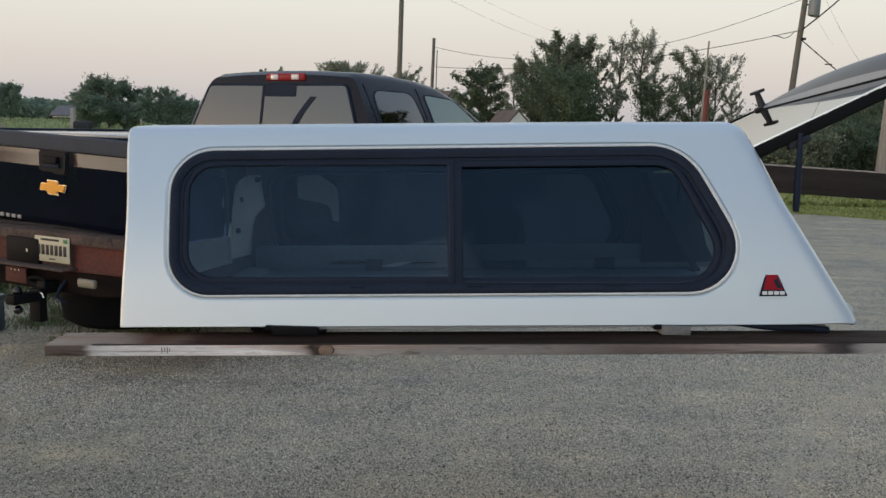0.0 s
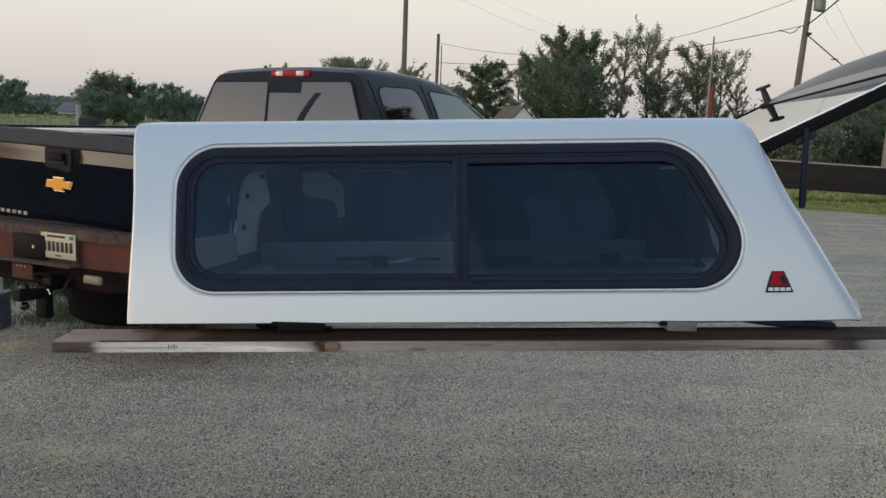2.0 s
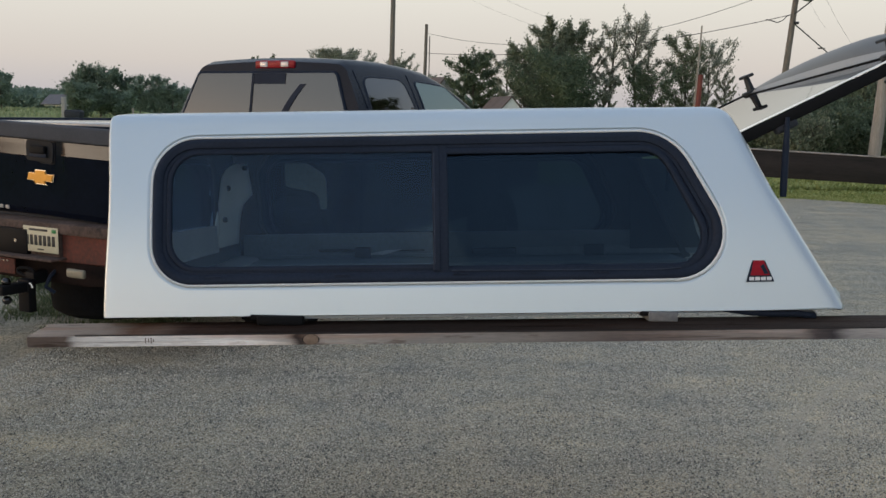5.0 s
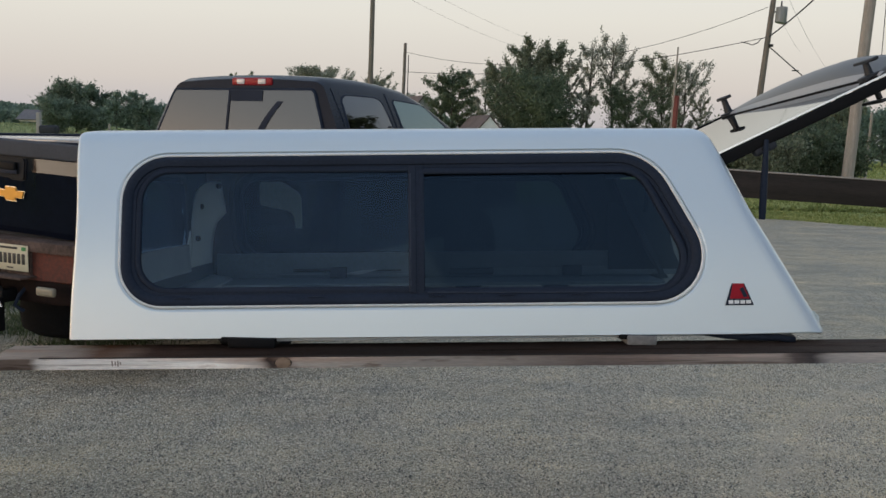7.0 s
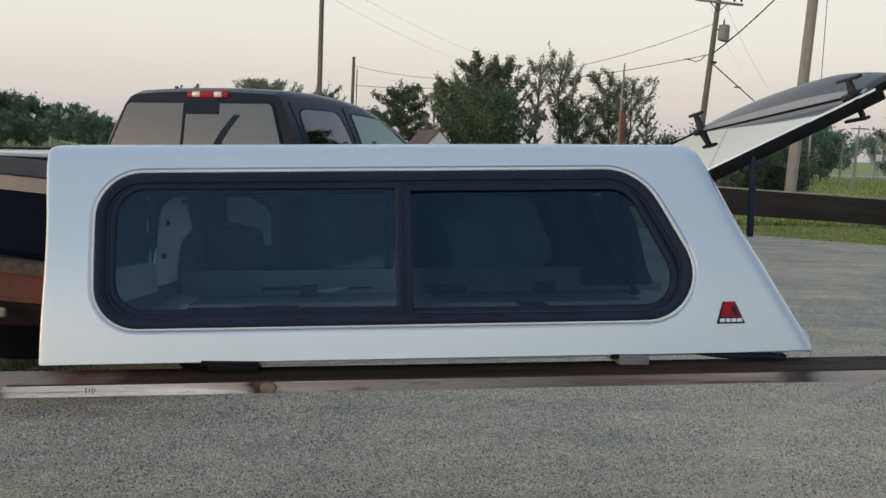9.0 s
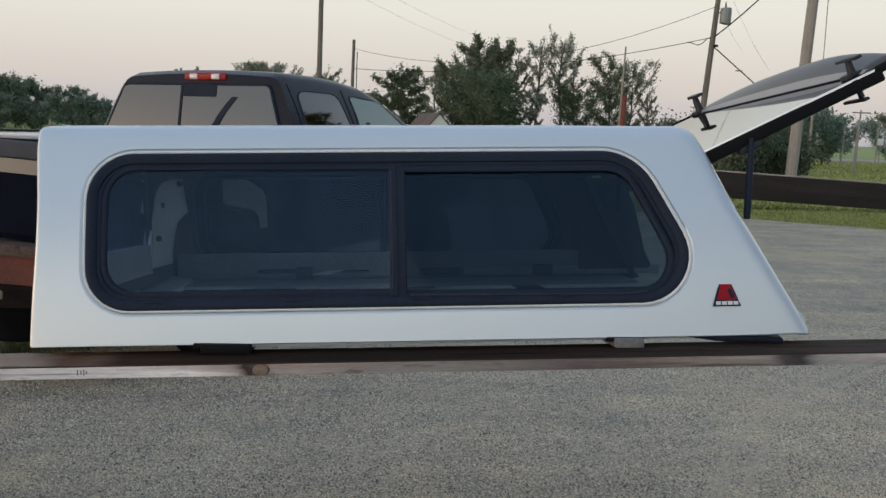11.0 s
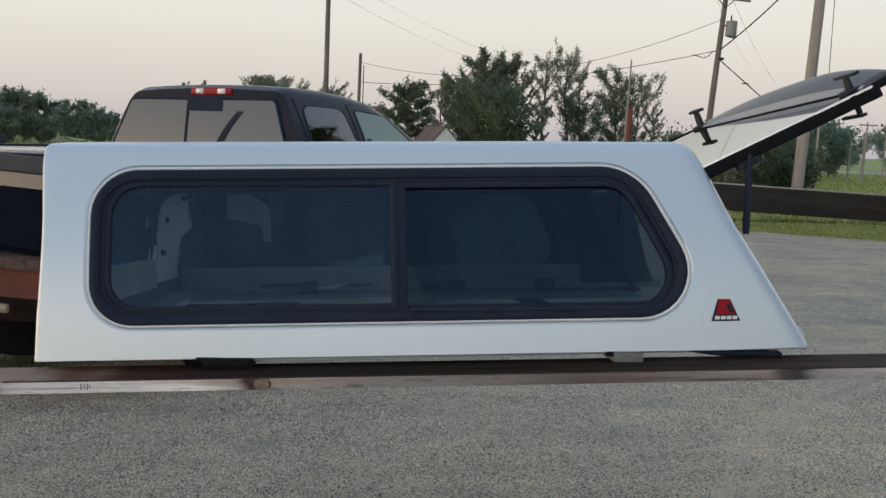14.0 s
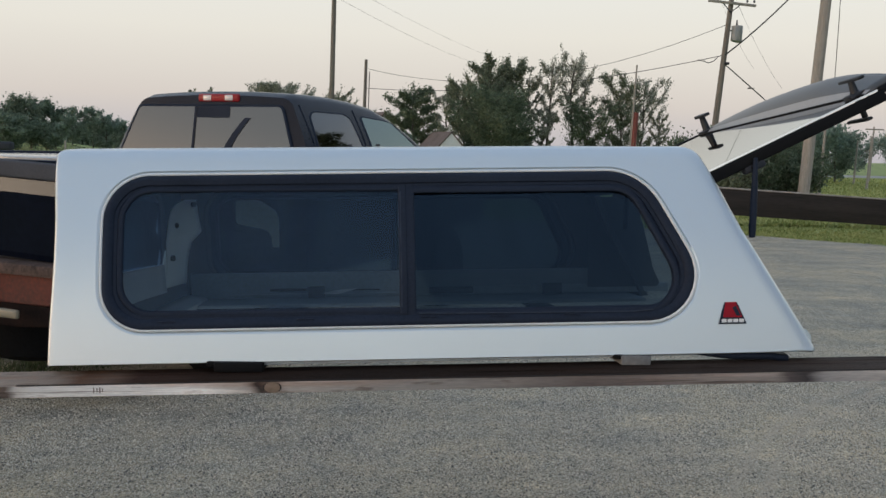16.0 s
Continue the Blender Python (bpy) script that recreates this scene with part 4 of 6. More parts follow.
for k in range(4):
    part("letter_bar", extrude_outline([(0.0075 + k * 0.0163, 0.004), (0.0205 + k * 0.0163, 0.004), (0.0212 + k * 0.0163, 0.0135), (0.0082 + k * 0.0163, 0.0135)], 0.002), M_WHITE, badge, m=pose(0, -0.0015, 0))

part("tail_corner", extrude_outline([(p.x, p.y) for p in rounded([(2.00, 0.002), (2.050, 0.006), (2.046, 0.036), (2.032, 0.052), (2.00, 0.052)], [0.002, 0.006, 0.01, 0.006, 0.002], 4, 2)], 0.05, 0.001), M_SILVER, shell, "small grey foot at the shell's tail", m=pose(0.010, 0.028, 0))
part("bottom_lip", box(1.20, 0.008, 0.013, (1.13, 0.014, -0.0055), 0.003), M_SILL, shell, "grey lip under the bottom edge")

# rear hatch, propped open
HATCH = pose(1.775, 0.0, 0.470, 0, -24.8, 0)
hatch = part("hatch", box(0.05, WIDE - 0.42, 0.03, (0.0, WIDE / 2, 0.0), 0.008), M_PLASTIC, shell, "raised tinted glass rear hatch with black rim", m=HATCH)
V0, V1 = 0.165, WIDE - 0.165


part("hatch_glass", box(0.60, V1 - V0 + 0.009, 0.005, (0.30, WIDE / 2 - 0.0045, 0.0095), 0.0), M_HATCHGLASS, hatch, "dark tinted hatch glass reflecting the sky", smooth=0)
rows = []
for k in range(33):
    f = 2 * k / 32 - 1
    v = V0 + (V1 - V0) * k / 32
    h = 0.010 + 0.046 * (1 - abs((f + 0.40) / (1.40 if f > -0.40 else 0.60)) ** 2.0)
    rows.append([(0.570 + 0.09 * j / 8 + 0.02 * (j / 8) ** 3, v, 0.014 + h * math.sin(math.pi * 0.5 * (j / 8) ** 0.85)) for j in range(9)])
lip = thick(part("lower_lip", sheet(rows), M_HATCHLIP, hatch, "grey curved lower lip of the hatch"), 0.010)
rows = []
for k in range(33):
    f = 2 * k / 32 - 1
    v = V0 + (V1 - V0) * k / 32
    h = 0.010 + 0.046 * (1 - abs((f + 0.40) / (1.40 if f > -0.40 else 0.60)) ** 2.0)
    rows.append([(0.562 + 0.023 * j / 3, v, 0.011 + (0.005 + 0.36 * h) * (j / 3)) for j in range(4)])
part("lip_band", sheet(rows), mat("pale_lip_band", (0.30, 0.31, 0.32), rough=0.4, coat=0.0, var=0.08), hatch, "paler band along the lip")
part("trim_strip", box(0.010, V1 - V0, 0.004, (0.559, WIDE / 2, 0.0137), 0.001), M_RIM, hatch)
for v in (V0, V1):
    bm = box(0.62, 0.016, 0.035, (0.31, v - 0.004 * (v < 0.5), -0.013 + 0.012 * (v > 0.5)), 0.006, 3)
    part("side_rim", bm, M_RIM, hatch)
    bm = box(0.13, 0.020, 0.022, (0.67, v, 0.004), 0.008, 3)
    part("side_rim", bm, M_RIM, hatch)
for v, z in ((V0 + 0.05, 1.0), (V1 - 0.05, 1.35)):
    du, grip = (0.022, 0.085) if z > 1.2 else (0.006, 0.120)
    bm = tube([(0.560 + du, v, 0.012), (0.560 + du, v, 0.030), (0.563 + du, v, 0.062 * z)], [0.019 * z, 0.012 * z, 0.009 * z], 14)
    hd = part("hatch_handle", bm, M_DARKMETAL, hatch, "black locking handle with a folding bar")
    part("handle_bar", box(0.022 * z, grip * z, 0.010 * z, (0.565 + du, v, 0.064 * z), 0.0045, 3), M_DARKMETAL, hd)
    part("inner_stem", tube([(0.560 + du, v, 0.0), (0.560 + du, v, -0.055 * z)], 0.009 * z, 12), M_DARKMETAL, hd)
    part("inner_bar", box(0.020 * z, grip * z, 0.010 * z, (0.545 + du, v + 0.01, -0.058 * z), 0.005, 3), M_DARKMETAL, hd)
    part("collar", box(0.055, 0.05 * z, 0.014, (0.557 + du, v, 0.018), 0.006, 2), M_DARKMETAL, hd)
sb = part("strut_bracket", box(0.070, 0.034, 0.034, (0.176, V0 + 0.006, -0.032), 0.010, 3), M_GREYPLASTIC, hatch, "dark grey strut bracket")
part("bracket_bolt", tube([(0.168, V0 - 0.014, -0.036), (0.168, V0 - 0.011, -0.036)], [0.005, 0.006], 10), M_BEZEL, sb)
# gas strut from the hatch down to the rear opening
part("gas_strut", tube([(1.935, 0.143, 0.305), (1.936, 0.143, 0.33), (1.942, 0.143, 0.45), (1.9455, 0.145, 0.515), (1.947, 0.146, 0.535)], [0.009, 0.0105, 0.0095, 0.007, 0.006], 12), M_RUBBER, shell, "black gas strut holding the hatch open")
part("gas_strut", tube([(1.935, WIDE - 0.20, 0.305), (1.937, WIDE - 0.20, 0.33), (1.949, WIDE - 0.20, 0.555)], [0.008, 0.011, 0.007], 12), M_RUBBER, shell, "black gas strut holding the hatch open")
# roof clips
for u in (0.86, 0.78):
    part("roof_clip", box(0.013, 0.010, 0.006, (u, 0.20, TOP + 0.010), 0.002), M_DARKMETAL, shell)

# ---- planks under the shell ----
def plank(name, y0, wide, z0, x0, x1, tilt, label, near):
    t = thing(name, label, "plank", "", m=pose(x0, y0, z0, 0, -tilt, 0))
    L = x1 - x0
    b = box(L, wide, 0.031, (L / 2, wide / 2, -0.0155), 0.004, 2)
    part("board", b, M_SHADEDWOOD, t)
    if near:
        part("painted_edge", box(L - 0.006, 0.004, 0.029, (L / 2, -0.0012, -0.0155), 0.0015, 1), M_EDGE, t, "edge with worn white paint and bare knot")
        part("arris", box(L - 0.14, 0.0045, 0.0035, (L / 2 + 0.06, -0.0012, 0.0004), 0.001, 1), M_BEAM, t, "dark strip along the arris")
        part("knot", extrude_outline([(0.021 * math.cos(a), 0.0148 * math.sin(a)) for a in [k * math.pi / 10 for k in range(20)]], 0.006, 0.0012), M_KNOT, t, "round bare knot in the edge", m=pose(0.758, -0.0052, -0.0155))
        part("knot_ring", extrude_outline([(0.0245 * math.cos(a), 0.0150 * math.sin(a)) for a in [k * math.pi / 10 for k in range(20)]], 0.004, 0.001), M_BEAM, t, "dark bark ring round the knot", m=pose(0.758, -0.0040, -0.0155))
        for dx, hh in ((0.318, 0.014), (0.326, 0.010), (0.333, 0.015), (0.339, 0.008)):
            part("stamp_mark", box(0.003, 0.002, hh, (dx, -0.0028, -0.014), 0.0005, 1), M_GREYWOOD, t)
    return t


plank("support_plank", 2.39, 0.155, 1.110, -1.067, 5.2, 1.65, "long weathered brown plank with worn white paint on its edge", True)
for x, wd, z, mm, lab in ((0.655, 0.082, 1.173, M_BLOCK, "grey wooden cross bar on the plank under the shell"), (-0.408, 0.128, 1.143, M_RIM, "black rubber-capped cross bar on the plank under the shell")):
    cb = tagged(part("cross_bar", box(wd, 1.80, 0.027, (0, 0.90, 0), 0.004), mm, m=pose(x, 2.485, z, -4.0, 0, 0)), lab, "cross bar", "cross bars under the shell")
    part("rubber_pad", box(wd + 0.020, 1.76, 0.013, (-0.009, 0.884, 0.0080), 0.003), M_RIM, cb, "black rubber pad")
rows = []
for k in range(13):
    x = 0.815 + 0.275 * k / 12
    z = 1.189 - 0.014 * math.sin(min(1, k / 6) * math.pi / 2)
    rows.append([(x, 2.507 + j * 0.018, z + 0.002 * j - (0.004 if k > 10 else 0)) for j in range(3)])
thick(tagged(part("weather_strip", sheet(rows), M_RUBBER), "loose black rubber strip hanging under the shell", "rubber strip"), 0.015)

# trestles that carry the plank, past the shell's tail
def trestle(x, z):
    t = thing("trestle", "plain weathered wooden trestle carrying the plank", "trestle", "trestles under the plank", m=pose(x, 2.15, 0))
    part("top_beam", box(0.09, 0.7, 0.09, (0, 0.32, z - 0.045), 0.004), M_BAREWOOD, t)
    for y in (0.05, 0.58):
        for s in (-1, 1):
            part("leg", tube([(s * 0.03, y, z - 0.06), (s * 0.32, y, 0.0)], 0.04, 4), M_BAREWOOD, t, smooth=0)
        part("brace", box(0.40, 0.03, 0.07, (0, y, 0.42), 0.003), M_BAREWOOD, t)
    return t


for tx in (2.4, 4.8):
    trestle(tx, 1.110 - 0.031 + math.tan(radians(1.65)) * (tx + 1.067))


# ---- the pickup truck ----
EYE = Matrix.Translation((0, 0, 1.717))
TRUCK = EYE @ Matrix.Scale(1.08, 4) @ EYE.inverted() @ pose(-2.41, 5.70, 0, 0, 0, -28)
truck = thing("pickup_truck", "black lifted pickup truck with a rusty red steel rear bumper", "pickup truck", m=TRUCK)
BED_TOP = 1.615
# bed sides with flared wheel arches
for s in (-1, 1):
    arch = [(1.25 + 0.50 * math.cos(a), 0.66 + 0.50 * math.sin(a)) for a in [math.pi - k * math.pi / 14 for k in range(15)]]
    outline = [(0.04, 0.78)] + [(y, z) for y, z in arch if z > 0.70] + [(2.08, 0.74), (2.10, BED_TOP - 0.03), (2.09, BED_TOP), (0.03, BED_TOP), (0.0, BED_TOP - 0.05), (0.0, 1.0)]
    bm = extrude_outline([(p[0], p[1]) for p in outline], 0.09, 0.012)
    part("bed_side", bm, M_TRUCK, truck, m=Matrix(((0, s * 1.0, 0, s * 0.90), (1, 0, 0, 0), (0, 0, 1, 0), (0, 0, 0, 1))) if s > 0 else Matrix(((0, -1.0, 0, -0.90), (1, 0, 0, 0), (0, 0, 1, 0), (0, 0, 0, 1))), smooth=35)
    part("bed_rail_cap", box(0.10, 2.06, 0.022, (s * 0.945, 1.06, BED_TOP + 0.009), 0.006), M_RUBBER, truck)
    lamp = part("tail_lamp", box(0.16, 0.10, 0.44, (s * 0.905, 0.03, 1.30), 0.03, 3), M_RED, truck, "red tail lamp")
    part("lens_band", box(0.13, 0.02, 0.12, (s * 0.905, -0.022, 1.26), 0.008), M_WHITELENS, lamp)
part("bed_liner_side", box(0.012, 1.98, 0.50, (-0.892, 1.04, BED_TOP - 0.248), 0.004), M_WHITE, truck, "pale inner bed wall")
part("bed_cover", box(1.79, 2.02, 0.02, (0, 1.065, BED_TOP - 0.006), 0.004), M_COVER, truck, "smooth bed cover with the pale sky's sheen put into its colour")
part("bed_floor", box(1.80, 2.05, 0.05, (0, 1.06, 1.02), 0.01), M_GREYPLASTIC, truck)
part("bed_front", box(1.84, 0.05, 0.56, (0, 2.07, 1.28), 0.01), M_TRUCK, truck)

# tailgate with stepped skin; its upper band's facets are shaped to imitate a broken skyline reflection
rows = []
for k in range(81):
    x = -0.80 + 1.6 * k / 80
    lean = 0.105 * (1 - 0.9 * (smooth(0.105, 0.125, x) * (1 - smooth(0.175, 0.22, x)) + smooth(0.71, 0.76, x)))
    cuts = ((0.142, 1), (0.182, 1), (0.204, 1)) if x < 0 else ((0.160, 1), (0.174, 0.1), (0.186, 1))
    y, z, side = -0.012, 0.108, []
    for c, f in cuts:
        y -= lean * f * (c - z)
        z = c
        side.append((y, BED_TOP - z))
    rows.append([(x, a, b) for a, b in [(0.045, BED_TOP - 0.010), (0.0, BED_TOP - 0.008), (-0.020, BED_TOP - 0.014), (-0.022, BED_TOP - 0.05), (-0.012, BED_TOP - 0.104), (-0.012, BED_TOP - 0.108)] + side + [(y + 0.0005, BED_TOP - z - 0.004), (-0.010, BED_TOP - 0.36), (-0.006, BED_TOP - 0.53), (0.0, BED_TOP - 0.565), (0.045, BED_TOP - 0.57)]])
tg = part("tailgate", sheet(rows), M_TRUCK, truck, "gloss black tailgate", smooth=6)
bmesh_fix = bmesh.new()
bmesh_fix.from_mesh(tg.data)
bmesh.ops.recalc_face_normals(bmesh_fix, faces=bmesh_fix.faces)
bmesh_fix.to_mesh(tg.data)
bmesh_fix.free()
tg.matrix_basis = pose(0, 0, 1.40) @ pose(0, 0, 0, 0, 2.0, 0) @ pose(0, 0, -1.40)
part("tailgate_core", box(1.58, 0.05, 0.55, (0, 0.035, BED_TOP - 0.285), 0.008), M_TRUCK, truck)
part("top_moulding", box(1.60, 0.085, 0.098, (0, 0.014, BED_TOP - 0.053), 0.014, 4), M_MOULD, tg, "matt black plastic top moulding")
hnd = part("handle_bezel", extrude_outline([(p.x, p.y) for p in rounded([(-0.118, -0.066), (0.132, -0.074), (0.140, 0.072), (-0.122, 0.076)], [0.03] * 4, 5, 4)], 0.034, 0.010), M_BEZEL, tg, "dark grey handle bezel", m=pose(0, -0.026, 1.441))
part("handle", box(0.135, 0.026, 0.050, (0.010, -0.014, 0.014), 0.010, 3), M_RIM, hnd)
part("handle_recess", box(0.150, 0.006, 0.026, (0.010, -0.0150, -0.019), 0.002), M_RUBBER, hnd)
bow = [(1.17 * p + 0.008, 0.88 * q) for p, q in [(-0.098, -0.024), (-0.044, -0.024), (-0.036, -0.046), (0.044, -0.046), (0.036, -0.024), (0.088, -0.024), (0.100, 0.024), (0.046, 0.024), (0.038, 0.046), (-0.042, 0.046), (-0.034, 0.024), (-0.086, 0.024)]]
part("emblem", extrude_outline(bow, 0.012, 0.003), M_GOLD, tg, "plain gold cross-shaped emblem", m=pose(0, -0.028, 1.285))
part("emblem_backing", extrude_outline([(p[0] * 1.06, p[1] * 1.12) for p in bow], 0.006, 0.001), M_CHROME, tg, m=pose(0, -0.0215, 1.285))
for k in range(9):
    part("letter_bar", box(0.036, 0.008, 0.024, (-0.315 - (8 - k) * 0.055, -0.0105, 1.070), 0.003), M_SILVERBAR, tg, "worn silver bar")

# home-made steel bumper
bump = part("rear_bumper", extrude_outline([(-0.98, 0.80), (-0.30, 0.78), (0.22, 0.78), (0.98, 0.80), (1.0, 0.86), (1.0, 1.01), (-1.0, 1.01), (-1.0, 0.86)], 0.16, 0.010), M_RUST, truck, "rusty red welded steel bumper", m=pose(0, -0.10, 0))
part("step_plate", box(2.0, 0.24, 0.014, (0, -0.10, 1.018), 0.004), M_RUSTDARK, bump, "worn brown step plate", m=pose(0, 0.20, 0))
part("step_lip", box(2.02, 0.012, 0.06, (0, -0.222, 0.992), 0.004), M_RUSTDARK, bump, m=pose(0, 0.20, 0))
part("centre_pocket", box(0.44, 0.03, 0.17, (-0.12, -0.203, 0.885), 0.006), M_RUSTDARK, bump, m=pose(0.17, 0.20, 0))
part("pocket_ledge", box(0.70, 0.12, 0.014, (-0.22, -0.255, 0.812), 0.003), M_RUSTDARK, bump, m=pose(0.17, 0.20, 0))
part("ball_hole", tube([(-0.20, -0.223, 0.89), (-0.20, -0.205, 0.89)], 0.05, 20), M_RUBBER, bump, m=pose(0.17, 0.20, 0))
part("light_stud", tube([(-0.255, -0.252, 0.90), (-0.255, -0.24, 0.90)], 0.011, 10), M_CHROME, bump, m=pose(0.17, 0.20, 0))
part("socket_box", box(0.30, 0.05, 0.165, (-0.310, -0.222, 0.893), 0.012), M_RIM, bump, m=pose(0.17, 0.20, 0))
lp = part("licence_plate", box(0.305, 0.004, 0.155, (0.035, -0.236, 0.895), 0.0015), M_PLATE, bump, "cream licence plate with blank bars", m=pose(0.09, 0.20, 0.025))
for k in range(7):
    part("plate_bar", box(0.026, 0.003, 0.062, (-0.082 + k * 0.0385, -0.2395, 0.890), 0.001), M_DARKMETAL, lp)
part("plate_bar", box(0.16, 0.003, 0.013, (0.02, -0.2395, 0.953), 0.001), M_DARKMETAL, lp)
part("plate_bar", box(0.055, 0.003, 0.008, (0.035, -0.2395, 0.835), 0.001), M_DARKMETAL, lp)
part("plate_sticker", box(0.036, 0.003, 0.022, (0.155, -0.2395, 0.951), 0.001), mat("green_sticker", (0.03, 0.22, 0.06), rough=0.5), lp)
val = part("lower_valance", extrude_outline([(-0.95, 0.80), (0.95, 0.80), (0.93, 0.70), (0.45, 0.655), (-0.45, 0.655), (-0.93, 0.70)], 0.06, 0.01), M_UNDER, truck, "dark rusty lower valance", m=pose(0, -0.10, 0))
for x in (0.50, -0.47):
    part("fog_lamp", box(0.145, 0.03, 0.052, (x, -0.105, 0.757), 0.024, 3), M_FOG, val, "yellowed oval backup lamp")
part("frame_rail", box(0.10, 2.2, 0.16, (-0.45, 1.1, 0.76), 0.01), M_UNDER, truck)
part("frame_rail", box(0.10, 2.2, 0.16, (0.45, 1.1, 0.76), 0.01), M_RUSTDARK, truck)
part("rear_axle", tube([(-0.75, 1.25, 0.54), (-0.12, 1.25, 0.54), (-0.1, 1.25, 0.54), (0.1, 1.25, 0.54), (0.12, 1.25, 0.54), (0.75, 1.25, 0.54)], [0.05, 0.05, 0.15, 0.15, 0.05, 0.05], 14), M_DARKMETAL, truck)
# spare tyre and tank slung under the bed
prof = [(0.14, -0.09), (0.30, -0.11), (0.345, -0.08), (0.355, 0.0), (0.345, 0.08), (0.30, 0.11), (0.14, 0.09)]
rows = [[(r * math.cos(2 * math.pi * k / 32), r * math.sin(2 * math.pi * k / 32), z) for r, z in prof] for k in range(33)]
part("spare_tyre", sheet(rows), M_TYRE, truck, "dark spare tyre under the bed", m=pose(0.14, 0.46, 0.53) @ Matrix.Scale(1.22, 4), smooth=40)
part("fuel_tank", box(1.25, 0.95, 0.34, (0.0, 2.1, 0.60), 0.05, 3), M_TYRE, truck, "dark fuel tank under the bed")
# drop hitch with two balls
hit = part("tow_hitch", box(0.075, 0.40, 0.075, (0.06, -0.10, 0.69), 0.006), M_RIM, truck, "black drop hitch with chrome balls", m=pose(0.03, 0.10, 0))
part("shank", box(0.095, 0.055, 0.20, (0.06, -0.32, 0.588), 0.006), M_RIM, hit)
part("ball_mount", box(0.075, 0.19, 0.06, (0.06, -0.42, 0.645), 0.008), M_RIM, hit)
bm = bmesh.new()
bmesh.ops.create_uvsphere(bm, u_segments=16, v_segments=10, radius=0.027)
ball_me = finish(bm)
part("hitch_ball", ball_me, M_BALL, hit, m=pose(0.06, -0.46, 0.690))
part("hitch_ball", ball_me, M_BALL, hit, m=pose(0.06, -0.46, 0.580))
part("hitch_pin", tube([(0.0, -0.335, 0.665), (0.012, -0.335, 0.665), (0.125, -0.335, 0.665), (0.130, -0.335, 0.640)], 0.010, 8), M_CHROME, hit, "bright hitch pin")
part("rusty_plate", box(0.19, 0.012, 0.095, (-0.165, -0.170, 0.742), 0.004), M_RUST, truck, "rusty red steel plate under the bumper")
for x in (-0.20, -0.165, -0.13):
    part("rivet", tube([(x, -0.180, 0.775), (x, -0.176, 0.775)], [0.006, 0.008], 8), M_CHROME, truck)
part("chain_loop", tube([(0.035 + 0.075 * math.cos(a), -0.18, 0.722 + 0.024 * math.sin(a)) for a in [k * math.pi / 8 for k in range(17)]], 0.010, 6), M_RIM, truck, "black safety chain loop")
part("wiring_plug", tube([(0.14, -0.18, 0.74), (0.15, -0.24, 0.70), (0.13, -0.26, 0.64), (0.16, -0.22, 0.60)], 0.012, 8), M_RUBBER, truck, m=pose(0.05, 0.10, 0))

# wheels
def wheel(x, y, s):
    prof = [(0.20, -0.11), (0.36, -0.13), (0.395, -0.11), (0.405, -0.06), (0.405, 0.06), (0.395, 0.11), (0.36, 0.13), (0.20, 0.11)]
    n = 36
    rows = []
    for k in range(n + 1):
        a = 2 * math.pi * k / n
        rows.append([(w, math.cos(a) * r, math.sin(a) * r) for r, w in prof])
    w = part("wheel", sheet(rows), M_TYRE, truck, "black off-road tyre and wheel", m=pose(x, y, 0.537), smooth=30)
    for k in range(30):
        a = 2 * math.pi * k / 30
        part("tread_block", TREAD, M_TYRE, w, m=Matrix.Rotation(a, 4, "X") @ pose(0.055 if k % 2 else -0.055, 0, 0.408))
    part("rim", tube([(-s * 0.02, 0, 0), (s * 0.06, 0, 0), (s * 0.09, 0, 0)], [0.21, 0.21, 0.15], 24), M_DARKMETAL, w)
    return w


TREAD = finish(box(0.09, 0.05, 0.02, (0, 0, 0), 0.004, 1))
for x, y, s in ((-0.90, 1.25, -1), (0.90, 1.25, 1), (-0.90, 4.75, -1), (0.90, 4.75, 1)):
    wheel(x, y, s)

# cab: sections from the rear wall to the windscreen foot
BELT_X, BELT_Z = 0.955, 1.56
stations = [(2.17, 2.24, 2.092, 0.70), (2.19, 2.31, 2.125, 0.715), (2.30, 2.50, 2.138, 0.725), (2.8, 2.85, 2.140, 0.73), (3.2, 3.2, 2.125, 0.73), (3.55, 3.55, 2.09, 0.725), (3.85, 3.85, 2.00, 0.72), (4.10, 4.10, 1.885, 0.72), (4.40, 4.40, 1.73, 0.74), (4.72, 4.70, 1.585, 0.80)]


def side_pt(y, h, out=0.0):
    """The cab's right flank: h runs from the belt line to the roof rail."""
    zr = float(np.interp(y, [s[1] for s in stations], [s[2] for s in stations])) - 0.045
    xr = 0.735
    z = BELT_Z + (2.07 - BELT_Z) * h
    x = BELT_X + (xr - BELT_X) * (h ** 1.25)
    return (x + out, y, min(z, zr))


rows = []
